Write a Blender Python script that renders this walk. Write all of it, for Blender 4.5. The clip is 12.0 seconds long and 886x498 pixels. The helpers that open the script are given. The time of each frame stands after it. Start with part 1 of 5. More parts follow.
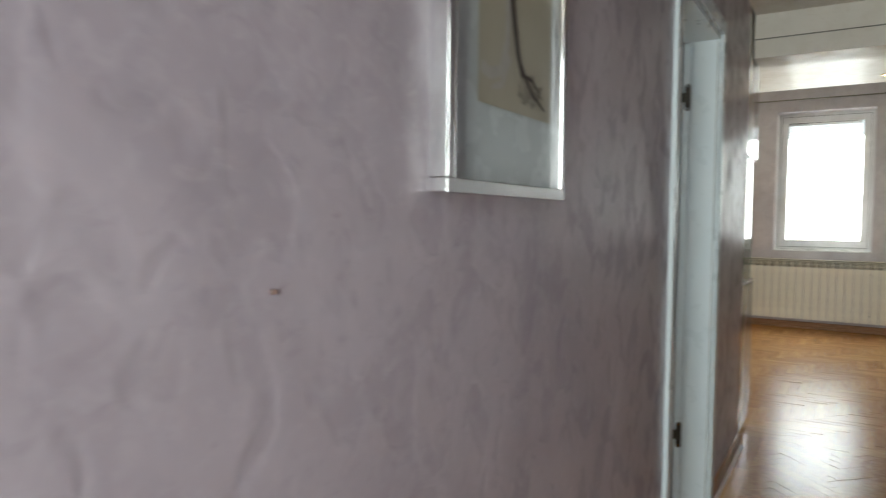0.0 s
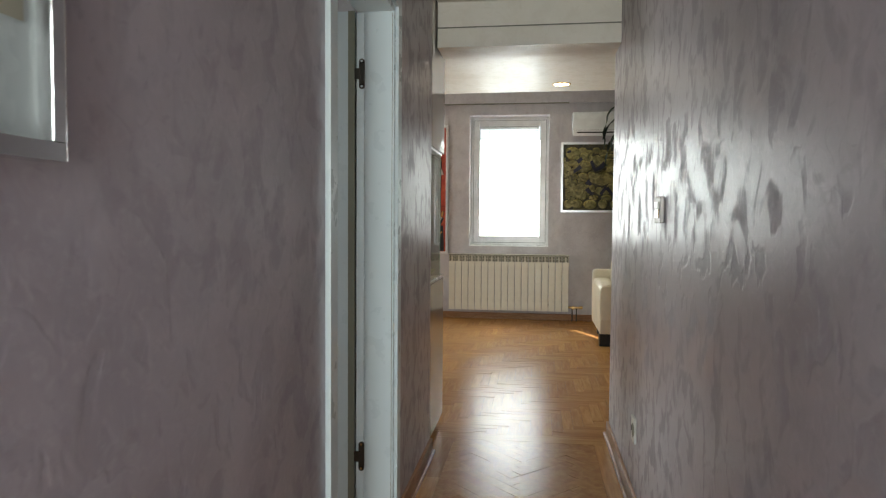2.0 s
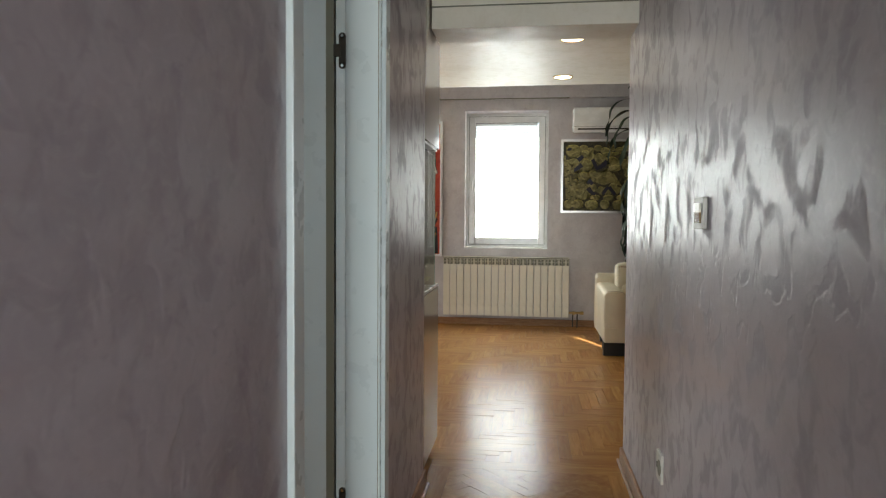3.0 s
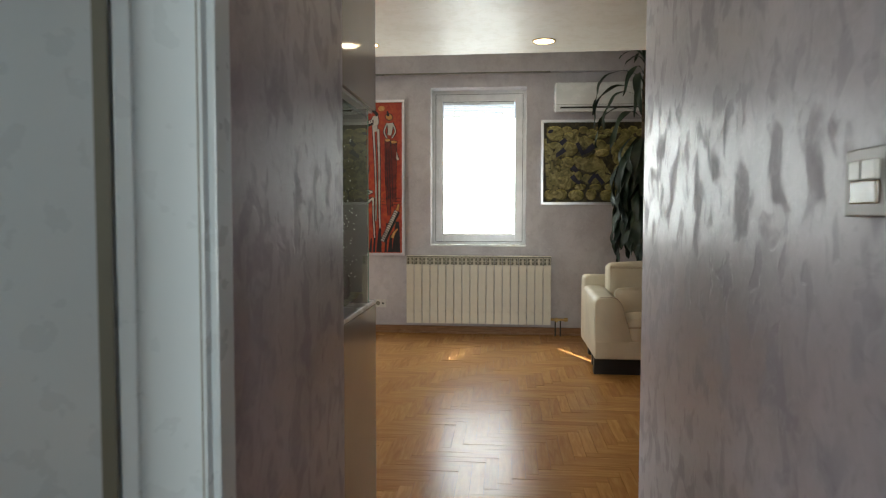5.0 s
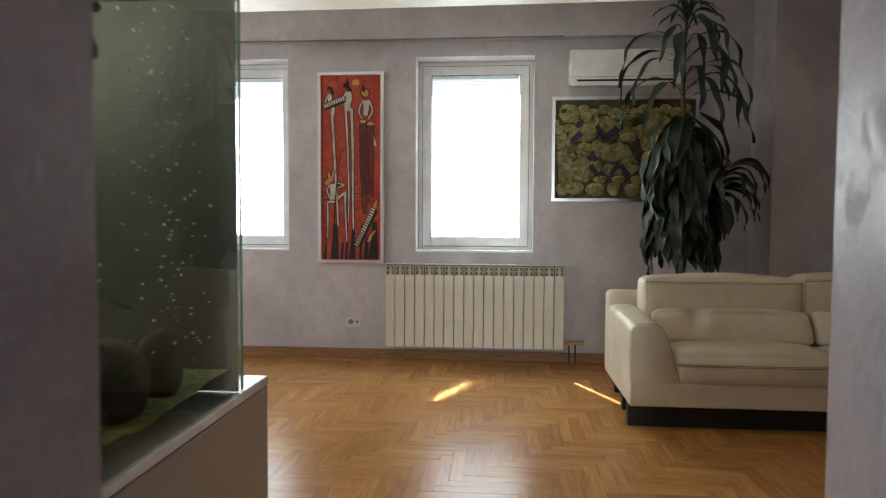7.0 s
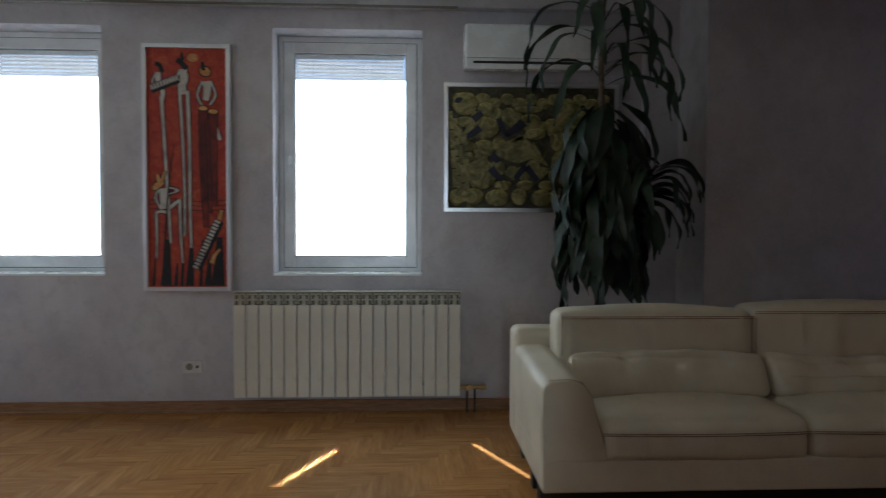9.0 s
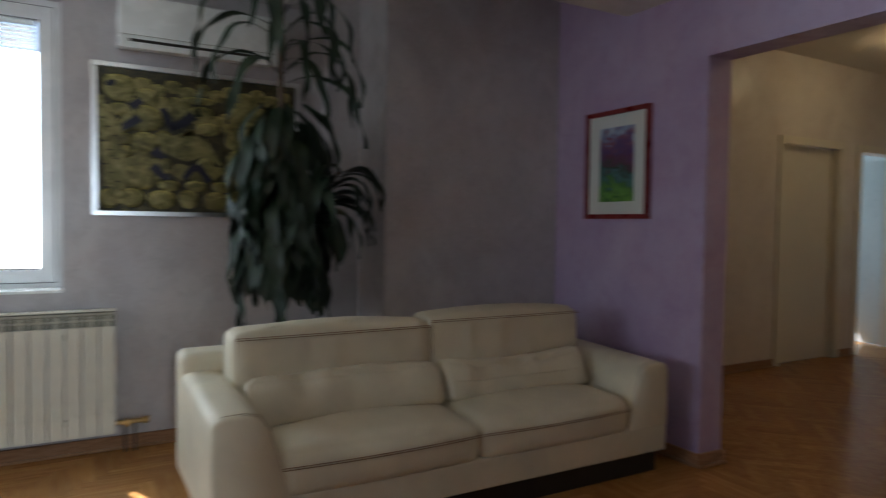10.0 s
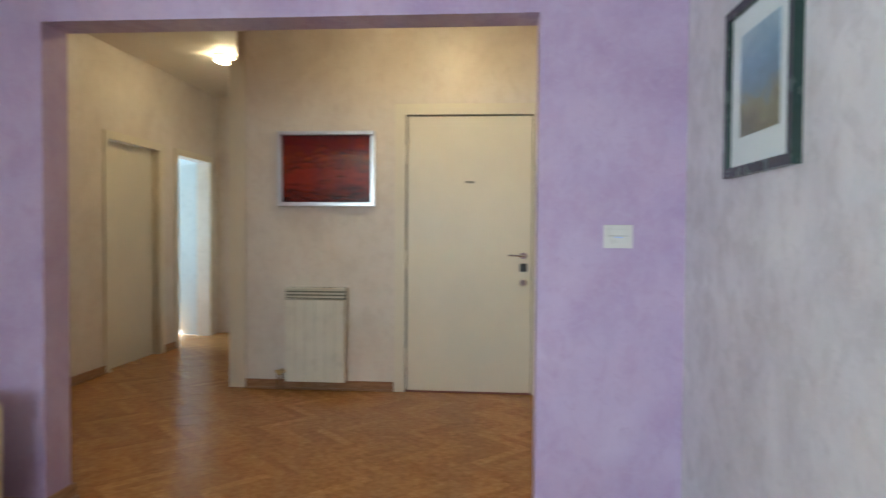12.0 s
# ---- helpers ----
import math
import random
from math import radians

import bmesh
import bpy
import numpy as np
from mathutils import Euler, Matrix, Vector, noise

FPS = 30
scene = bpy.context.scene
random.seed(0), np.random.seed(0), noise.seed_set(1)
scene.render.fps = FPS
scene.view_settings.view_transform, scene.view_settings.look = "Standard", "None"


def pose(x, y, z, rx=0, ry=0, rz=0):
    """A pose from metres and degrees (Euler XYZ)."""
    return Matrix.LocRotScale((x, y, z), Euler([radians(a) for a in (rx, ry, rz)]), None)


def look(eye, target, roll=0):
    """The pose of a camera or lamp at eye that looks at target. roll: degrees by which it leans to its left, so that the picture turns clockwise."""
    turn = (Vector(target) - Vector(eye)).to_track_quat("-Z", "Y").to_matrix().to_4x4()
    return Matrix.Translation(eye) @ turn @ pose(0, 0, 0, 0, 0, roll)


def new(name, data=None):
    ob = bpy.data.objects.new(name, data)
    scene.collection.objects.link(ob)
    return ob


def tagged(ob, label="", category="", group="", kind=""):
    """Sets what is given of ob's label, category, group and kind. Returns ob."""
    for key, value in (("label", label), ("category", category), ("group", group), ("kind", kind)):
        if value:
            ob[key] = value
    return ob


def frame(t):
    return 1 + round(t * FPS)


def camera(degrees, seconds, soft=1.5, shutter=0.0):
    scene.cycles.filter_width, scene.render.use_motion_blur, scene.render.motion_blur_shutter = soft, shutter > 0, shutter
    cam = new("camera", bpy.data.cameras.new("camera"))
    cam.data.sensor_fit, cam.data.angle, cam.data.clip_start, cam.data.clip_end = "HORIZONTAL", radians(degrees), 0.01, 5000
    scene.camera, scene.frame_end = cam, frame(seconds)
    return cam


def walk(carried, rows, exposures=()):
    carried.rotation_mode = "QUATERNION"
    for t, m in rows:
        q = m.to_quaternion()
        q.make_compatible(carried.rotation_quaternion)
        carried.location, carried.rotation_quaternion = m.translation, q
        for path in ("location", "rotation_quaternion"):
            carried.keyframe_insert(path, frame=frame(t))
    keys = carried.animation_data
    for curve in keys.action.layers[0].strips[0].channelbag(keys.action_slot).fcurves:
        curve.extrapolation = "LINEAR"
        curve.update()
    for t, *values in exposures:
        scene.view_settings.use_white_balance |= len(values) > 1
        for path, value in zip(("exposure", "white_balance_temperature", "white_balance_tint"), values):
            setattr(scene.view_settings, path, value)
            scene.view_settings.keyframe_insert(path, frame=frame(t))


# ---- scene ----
cam = camera(67.8, 12.0, soft=1.2, shutter=0.4)
EXPOSURES = [
    (0.0, 2.08, 6800, 9), (3.0, 2.05, 6900, 10), (5.0, 1.9, 6800, 10), (5.5, 2.0, 6850, 11), (6.5, 2.15, 6700, 11), (8.0, 1.45, 6000, 10), (8.5, 1.1, 5700, 9), (9.6, 0.9, 5700, 9), (10.1, 2.05, 5850, 9), (10.6, 3.42, 6250, 8), (11.2, 3.45, 6150, 7), (12.0, 3.27, 5700, 4),
]
PATH = [
    (0, (-0.065, -0.076, 1.223), (-1.114, 1.624, 1.128), 0.6),
    (0.5, (-0.09, 0.134, 1.218), (-0.847, 1.982, 1.117), 0.8),
    (1, (-0.103, 0.231, 1.209), (-0.597, 2.167, 1.117), 0.7),
    (1.5, (-0.062, 0.318, 1.191), (-0.391, 2.289, 1.104), 0.6),
    (2, (-0.023, 0.439, 1.198), (-0.298, 2.418, 1.111), 0.4),
    (2.5, (-0.048, 0.62, 1.204), (-0.315, 2.6, 1.117), 0.5),
    (3, (-0.085, 0.824, 1.214), (-0.34, 2.805, 1.126), 0.4),
    (5, (-0.074, 1.855, 1.194), (-0.26, 3.844, 1.093), 0.1),
    (5.5, (-0.06, 2.158, 1.185), (-0.235, 4.147, 1.084), 0.2),
    (6, (-0.087, 2.455, 1.188), (-0.268, 4.444, 1.083), 0.0),
    (6.5, (-0.126, 2.77, 1.179), (-0.305, 4.759, 1.076), 0.2),
    (8.5, (-0.01, 3.99, 1.198), (-0.066, 5.988, 1.119), 0.2),
    (9, (0.07, 4.19, 1.214), (0.165, 6.187, 1.143), 0.2),
    (9.5, (0.117, 4.353, 1.22), (0.543, 6.306, 1.162), 0.6),
    (10, (0.168, 4.436, 1.279), (1.155, 6.174, 1.205), 0.8),
    (10.5, (0.214, 4.518, 1.299), (1.646, 5.913, 1.238), 0.6),
    (11, (0.3, 4.598, 1.317), (2.041, 5.581, 1.253), 0.5),
    (11.5, (0.335, 4.695, 1.301), (2.231, 5.33, 1.244), 0.5),
    (12, (0.326, 4.795, 1.278), (2.319, 4.952, 1.224), 0.4),
]
walk(cam, [(t, look(eye, target, roll)) for t, eye, target, roll in PATH], EXPOSURES)

# ---- world, sun and daylight ----
world = bpy.data.worlds.new("daylight")
scene.world = world
world.use_nodes = True
wn = world.node_tree
sky = wn.nodes.new("ShaderNodeTexSky")
sky.sky_type, sky.sun_disc = "NISHITA", False
sky.sun_elevation, sky.sun_rotation = radians(53), radians(-24)
wn.nodes["Background"].inputs["Strength"].default_value = 0.05
wn.links.new(sky.outputs[0], wn.nodes["Background"].inputs["Color"])

sun_data = bpy.data.lights.new("sun", "SUN")
sun_data.energy, sun_data.angle, sun_data.color = 5.0, radians(0.5), (1, 0.96, 0.9)
sun = new("sun", sun_data)
sun.matrix_world = look((0.5 - 2.35, 7.4 + 5.1, 7.45), (0.5, 7.4, 0))


def window_light(x0, x1, z0, z1, y, power):
    """Daylight standing in a window's opening, in front of its blind."""
    d = bpy.data.lights.new("daylight_stand_in", "AREA")
    d.shape, d.size, d.size_y = "RECTANGLE", x1 - x0, z1 - z0
    d.energy, d.color = power, (0.87, 0.985, 1.0)
    ob = new("daylight_stand_in", d)
    ob.matrix_world = pose((x0 + x1) / 2, y, (z0 + z1) / 2, -90, 0, 0)
    return ob


W1, W2 = (-0.822, 0.137), (-2.878, -1.892)
WZ0, WZ1 = 0.897, 2.474
for a, b in (W1, W2):
    window_light(a + 0.113, b - 0.106, 1.008, 2.192, 8.705, 6.4)
    window_light(a + 0.1, b - 0.1, 2.2, 2.36, 8.744, 0.01)


def side_light(eye, target, w, h, power, color=(0.87, 0.985, 1.0)):
    """Area lamp as daylight in an unseen opening that lies behind the camera's way."""
    d = bpy.data.lights.new("daylight_stand_in", "AREA")
    d.shape, d.size, d.size_y, d.energy, d.color = "RECTANGLE", w, h, power, color
    ob = new("daylight_stand_in", d)
    ob.matrix_world = look(eye, target)
    return ob


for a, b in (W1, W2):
    # added narrow-beam lamps stand in for sun thrown back by the pane's aluminium edge
    d = bpy.data.lights.new("daylight_stand_in", "AREA")
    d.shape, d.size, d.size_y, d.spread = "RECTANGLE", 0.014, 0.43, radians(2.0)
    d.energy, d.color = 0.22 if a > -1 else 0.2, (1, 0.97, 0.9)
    new("daylight_stand_in", d).matrix_world = look((b - 0.137 - 0.05, 8.39, 1.276), (b - 0.574, 7.512, 0))

side_light((-4.62, 6.2, 1.55), (0, 6.2, 1.55), 2.4, 1.4, 10)     # unseen west window, added to light the living room
side_light((-0.07, -1.72, 1.2), (-0.07, 4, 1.2), 0.74, 1.9, 18)   # open doorway at the corridor's south end
side_light((7.8, 9.92, 1.55), (7.8, 5, 1.55), 1.2, 1.3, 4)       # window of the white back room
side_light((-3.02, 1.8, 1.55), (0, 1.8, 1.55), 1.2, 1.3, 4.2)      # window of the side room


# ---- materials ----
def mat(name, color=(0.5, 0.5, 0.5), rough=0.5, metal=0.0, **more):
    m = bpy.data.materials.new(name)
    m.use_nodes = True
    b = m.node_tree.nodes["Principled BSDF"]
    b.inputs["Base Color"].default_value = (*color, 1)
    b.inputs["Roughness"].default_value = rough
    b.inputs["Metallic"].default_value = metal
    for k, v in more.items():
        b.inputs[k].default_value = v
    return m


class Nodes:
    """Short writing for a material's nodes."""

    def __init__(self, m):
        self.t = m.node_tree
        self.b = self.t.nodes["Principled BSDF"]

    def add(self, kind, **values):
        n = self.t.nodes.new("ShaderNode" + kind)
        for k, v in values.items():
            n.inputs[k.replace("_", " ")].default_value = v
        return n

    def link(self, a, b):
        self.t.links.new(a, b)

    def coords(self, scale=(1, 1, 1)):
        c = self.add("TexCoord")
        p = self.add("Mapping", Scale=scale)
        self.link(c.outputs["Object"], p.inputs["Vector"])
        return p.outputs[0]

    def noise(self, scale, detail=4, distortion=0.0, stretch=(1, 1, 1), roughness=0.55):
        n = self.add("TexNoise", Scale=scale, Detail=detail, Distortion=distortion, Roughness=roughness)
        self.link(self.coords(stretch), n.inputs["Vector"])
        return n.outputs[0]

    def ramp(self, fac, stops):
        r = self.t.nodes.new("ShaderNodeValToRGB")
        e = r.color_ramp.elements
        while len(e) < len(stops):
            e.new(0.5)
        for q, (p, c) in zip(e, stops):
            q.position, q.color = p, (*c, 1) if len(c) == 3 else c
        self.link(fac, r.inputs[0])
        return r.outputs[0]

    def mix(self, fac, a, b, mode="MIX"):
        n = self.t.nodes.new("ShaderNodeMix")
        n.data_type, n.blend_type = "RGBA", mode
        for v, k in ((fac, 0), (a, 6), (b, 7)):
            if hasattr(v, "is_linked"):
                self.link(v, n.inputs[k])
            else:
                n.inputs[k].default_value = v if k == 0 else (*v, 1)
        return n.outputs[2]

    def span(self, fac, lo, hi, a=0.3, b=0.7):
        n = self.add("MapRange")
        for k, v in enumerate((a, b, lo, hi), 1):
            n.inputs[k].default_value = v
        self.link(fac, n.inputs[0])
        return n.outputs[0]

    def bump(self, height, strength=0.2, distance=0.01):
        n = self.add("Bump", Strength=strength, Distance=distance)
        self.link(height, n.inputs["Height"])
        self.link(n.outputs[0], self.b.inputs["Normal"])


def plaster(name, dark, mid, light, rough=(0.28, 0.5), relief=0.25):
    """Polished stucco: clouded, laid in overlapping trowel flats with raised, worn edges."""
    m = mat(name, mid)
    n = Nodes(m)
    cloud = n.noise(1.7, 6, 0.8)
    big = n.noise(3.6, 4, 0.6)
    fleck = n.noise(12.5, 2.0, 0.5, (1, 1, 0.75))
    small = n.span(fleck, 0.0, 1.0, 0.41, 0.475)
    smear = n.noise(20.0, 5, 2.4)
    c = n.ramp(cloud, [(0.3, dark), (0.5, mid), (0.72, light)])
    c = n.mix(n.span(big, 0.0, 0.3, 0.42, 0.62), c, light)
    c = n.mix(n.span(fleck, 0.35, 0.0, 0.34, 0.5), c, dark)
    c = n.mix(n.span(smear, 0.0, 0.4, 0.5, 0.72), c, light)
    c = n.mix(n.span(n.noise(14.0, 5, 2.6), 0.4, 0.0, 0.3, 0.44), c, dark)
    n.link(c, n.b.inputs["Base Color"])
    n.link(n.span(fleck, rough[1], rough[0], 0.4, 0.5), n.b.inputs["Roughness"])
    n.bump(n.mix(0.55, small, n.noise(10.0, 4, 0.5)), relief, 0.006)
    return m


LAVENDER = plaster("lavender_stucco", (0.42, 0.385, 0.405), (0.51, 0.475, 0.495), (0.62, 0.59, 0.6), (0.3, 0.5), 0.12)
MAUVE = plaster("mauve_stucco", (0.265, 0.232, 0.262), (0.355, 0.318, 0.352), (0.455, 0.415, 0.45), (0.31, 0.58), 0.22)
PURPLE = plaster("purple_stucco", (0.40, 0.285, 0.465), (0.46, 0.35, 0.535), (0.53, 0.43, 0.6), (0.4, 0.55), 0.12)
CREAM_WALL = plaster("cream_stucco", (0.6, 0.52, 0.45), (0.69, 0.62, 0.54), (0.75, 0.69, 0.62), (0.33, 0.5), 0.07)
CEILING = plaster("glossy_cream_ceiling", (0.68, 0.63, 0.54), (0.74, 0.7, 0.62), (0.8, 0.76, 0.69), (0.42, 0.6), 0.12)
CEILING.node_tree.nodes["Principled BSDF"].inputs["Specular IOR Level"].default_value = 0.3


def painted(name, color, rough=0.35, grime=0.06):
    m = mat(name, color, rough)
    n = Nodes(m)
    f = n.noise(3.0, 5)
    lo = tuple(c * (1 - grime * 2) for c in color)
    n.link(n.ramp(f, [(0.35, lo), (0.6, color)]), n.b.inputs["Base Color"])
    n.link(n.span(n.noise(14, 3), rough * 0.8, rough * 1.25), n.b.inputs["Roughness"])
    return m


WHITE_PAINT = painted("white_door_paint", (0.60, 0.67, 0.70), 0.3, 0.015)
CREAM_PAINT = painted("cream_door_paint", (0.74, 0.68, 0.55), 0.35, 0.02)
HALL_CEILING = painted("cream_ceiling_paint", (0.74, 0.68, 0.58), 0.6, 0.02)
PVC = painted("white_window_plastic", (0.85, 0.86, 0.86), 0.25)
ENAMEL = painted("cream_radiator_enamel", (0.78, 0.74, 0.63), 0.3)
GRILLE = painted("grey_green_grille", (0.2, 0.195, 0.15), 0.5)
GRILLE_BAR = painted("cream_grille_bar", (0.62, 0.58, 0.47), 0.4)
GLOSS_CREAM = painted("glossy_cream_lacquer", (0.42, 0.37, 0.33), 0.06, 0.02)
SWITCH_WHITE = painted("white_switch_plastic", (0.66, 0.65, 0.61), 0.3)
SILVER = mat("brushed_silver", (0.75, 0.75, 0.76), 0.28, 1.0)
CHROME = mat("chrome", (0.8, 0.8, 0.8), 0.12, 1.0)
BLACK = mat("black_metal", (0.02, 0.02, 0.022), 0.4)
DARK_IRON = mat("dark_bronze_hinge", (0.07, 0.06, 0.05), 0.35, 0.8)
BRASS = mat("aged_brass", (0.55, 0.38, 0.16), 0.35, 1.0)
DARK_GAP = mat("dark_gap", (0.03, 0.026, 0.022), 0.9)
SUBFLOOR = mat("dark_joint_filler", (0.2, 0.105, 0.045), 0.7)
GLASS = mat("clear_glass", (1, 1, 1), 0.0, **{"Transmission Weight": 1.0, "IOR": 1.45})


def thin_pane(name, tint):
    """A thin sheet of glass: lets light straight through and mirrors by Fresnel."""
    m = bpy.data.materials.new(name)
    m.use_nodes = True
    t = m.node_tree
    t.nodes.remove(t.nodes["Principled BSDF"])
    clear, gloss, mix, fres = (t.nodes.new("ShaderNode" + k) for k in ("BsdfTransparent", "BsdfGlossy", "MixShader", "Fresnel"))
    clear.inputs[0].default_value = (*tint, 1)
    gloss.inputs["Roughness"].default_value = 0.01
    fres.inputs["IOR"].default_value = 1.45
    t.links.new(fres.outputs[0], mix.inputs[0])
    t.links.new(clear.outputs[0], mix.inputs[1])
    t.links.new(gloss.outputs[0], mix.inputs[2])
    t.links.new(mix.outputs[0], t.nodes["Material Output"].inputs[0])
    return m


PICTURE_GLASS = thin_pane("picture_glass", (0.98, 0.98, 0.98))
TANK_GLASS = thin_pane("greenish_tank_glass", (0.92, 0.95, 0.92))


def glow(name, color, strength):
    m = mat(name, color, 0.6)
    b = m.node_tree.nodes["Principled BSDF"]
    b.inputs["Emission Color"].default_value = (*color, 1)
    b.inputs["Emission Strength"].default_value = strength
    return m


LAMP_WARM = glow("warm_downlight_glow", (1.0, 0.82, 0.55), 4.5)
LAMP_FOYER = glow("warm_ceiling_lamp_glow", (1.0, 0.75, 0.4), 8)
LAMP_ENTRY = glow("warm_entrance_lamp_glow", (1.0, 0.75, 0.4), 18)


def wood(name, dark, mid, light, rough=0.2, along=(1, 12, 12), per_piece=True):
    m = mat(name, mid, rough)
    n = Nodes(m)
    grain = n.noise(5.0, 6, 0.6, along)
    c = n.ramp(grain, [(0.3, dark), (0.5, mid), (0.7, light)])
    if per_piece:
        o = n.add("ObjectInfo")
        g = n.add("NewGeometry")
        a = n.add("Math")
        n.link(o.outputs["Random"], a.inputs[0])
        n.link(g.outputs["Random Per Island"], a.inputs[1])
        f = n.add("Math")
        f.operation = "FRACT"
        n.link(a.outputs[0], f.inputs[0])
        tone = n.ramp(f.outputs[0], [(0.0, (0.87, 0.85, 0.81)), (0.25, (0.96, 0.95, 0.94)), (0.75, (1.05, 1.06, 1.06)), (1.0, (1.17, 1.19, 1.21))])
        c = n.mix(1.0, c, tone, "MULTIPLY")
    n.link(c, n.b.inputs["Base Color"])
    n.link(n.span(n.noise(2.2, 4), rough * 0.94, rough * 1.08), n.b.inputs["Roughness"])
    n.bump(n.noise(40, 3, 0, along), 0.05, 0.002)
    n.b.inputs["Specular IOR Level"].default_value = 0.18
    return m


OAK_X = wood("oak_parquet_along_x", (0.315, 0.142, 0.04), (0.38, 0.18, 0.054), (0.45, 0.225, 0.075), 0.25, (1, 9, 9))
OAK_Y = wood("oak_parquet_along_y", (0.315, 0.142, 0.04), (0.38, 0.18, 0.054), (0.45, 0.225, 0.075), 0.25, (9, 1, 9))
SKIRT = wood("oak_skirting", (0.24, 0.12, 0.06), (0.31, 0.165, 0.085), (0.38, 0.21, 0.12), 0.3, (2, 2, 14), False)


def leather(name, color):
    m = mat(name, color, 0.42)
    n = Nodes(m)
    f = n.noise(3.5, 5, 0.4)
    n.link(n.ramp(f, [(0.3, tuple(c * 0.86 for c in color)), (0.6, color)]), n.b.inputs["Base Color"])
    v = n.add("TexVoronoi", Scale=240.0)
    n.link(n.coords(), v.inputs["Vector"])
    fold = n.noise(9, 5, 1.2, (1.6, 1.2, 0.6))
    a = n.add("Math")
    n.link(v.outputs["Distance"], a.inputs[0])
    k = n.add("Math")
    k.operation = "MULTIPLY"
    k.inputs[1].default_value = 4.0
    n.link(fold, k.inputs[0])
    n.link(k.outputs[0], a.inputs[1])
    n.bump(a.outputs[0], 0.22, 0.008)
    return m


LEATHER = leather("cream_leather", (0.68, 0.605, 0.465))
STITCH = mat("brown_stitching", (0.22, 0.12, 0.06), 0.7)


# ---- building helpers ----
def box(bm, x0, x1, y0, y1, z0, z1, bevel=0.0, segments=2):
    made = bmesh.ops.create_cube(bm, size=1.0, matrix=Matrix.LocRotScale(
        ((x0 + x1) / 2, (y0 + y1) / 2, (z0 + z1) / 2), None, (x1 - x0, y1 - y0, z1 - z0)))
    if bevel:
        edges = list({e for v in made["verts"] for e in v.link_edges})
        bmesh.ops.bevel(bm, geom=edges, offset=bevel, segments=segments, profile=0.6, affect="EDGES", clamp_overlap=True)
    return bm


def boxed(*a, **k):
    return box(bmesh.new(), *a, **k)


def tube(bm, p, q, r, r2=None, sides=14):
    p, q = Vector(p), Vector(q)
    m = Matrix.Translation((p + q) / 2) @ (q - p).to_track_quat("Z", "Y").to_matrix().to_4x4()
    bmesh.ops.create_cone(bm, cap_ends=True, segments=sides, radius1=r, radius2=r if r2 is None else r2, depth=(q - p).length, matrix=m)
    return bm


def tubed(*a, **k):
    return tube(bmesh.new(), *a, **k)


def mesh_of(name, bm, material, smooth=False):
    me = bpy.data.meshes.new(name)
    if smooth:
        for f in bm.faces:
            f.smooth = True
    bm.to_mesh(me)
    bm.free()
    me.materials.append(material)
    return me


def solid(name, bm, material, label="", category="", group="", kind="", smooth=False):
    return tagged(new(name, mesh_of(name, bm, material, smooth)), label, category, group, kind)


def thing(name, at, label, category, group="", kind=""):
    e = new(name)
    e.empty_display_size = 0.1
    e.matrix_basis = Matrix.Translation(at)
    return tagged(e, label, category, group, kind)


def world_of(ob):
    m = ob.matrix_basis.copy()
    while ob.parent:
        m = ob.parent.matrix_basis @ ob.matrix_parent_inverse @ m
        ob = ob.parent
    return m


def part(name, bm, material, parent, label="", smooth=False):
    """One mesh, given in the world's metres, under a thing or a part."""
    ob = new(name, mesh_of(name, bm, material, smooth))
    ob.parent = parent
    ob.matrix_parent_inverse = world_of(parent).inverted()
    return tagged(ob, label)


def one_face(bm, way):
    """Only the face that looks the given way: a sheet of glass."""
    bmesh.ops.recalc_face_normals(bm, faces=bm.faces)
    bmesh.ops.delete(bm, geom=[f for f in bm.faces if f.normal.dot(Vector(way)) < 0.9], context="FACES")
    return bm


def wall_mesh(axis, a, b, at, thick, z0, z1, holes=()):
    """A wall that runs along axis from a to b, with holes (a0, a1, z0, z1) through it; side faces at 'at' and at + thick."""
    bm = bmesh.new()
    cuts = sorted({a, b, *(h[0] for h in holes), *(h[1] for h in holes)})
    lo, hi = sorted((at, at + thick))
    for p, q in zip(cuts, cuts[1:]):
        spans, base = [], z0
        for h in sorted(holes, key=lambda h: h[2]):
            if h[0] <= p and q <= h[1]:
                if h[2] > base:
                    spans.append((base, h[2]))
                base = h[3]
        if base < z1:
            spans.append((base, z1))
        for s0, s1 in spans:
            if axis == "x":
                box(bm, p, q, lo, hi, s0, s1)
            else:
                box(bm, lo, hi, p, q, s0, s1)
    bmesh.ops.remove_doubles(bm, verts=bm.verts, dist=1e-5)
    return bm


# ---- the large structure ----
CL, CR = -0.548, 0.404          # corridor side walls
NORTH, EAST, SOUTH = 8.5, 3.088, 4.02
EAST_T = 0.176
LEND, REND = 3.763, 4.199        # ends of the corridor walls
CEIL, CORR_CEIL, FOYER_CEIL = 2.54, 2.35, 2.91
WEST = -4.6
TOP = 3.05
DOOR_Y0, DOOR_Y1, DOOR_H = 2.105, 2.875, 1.99

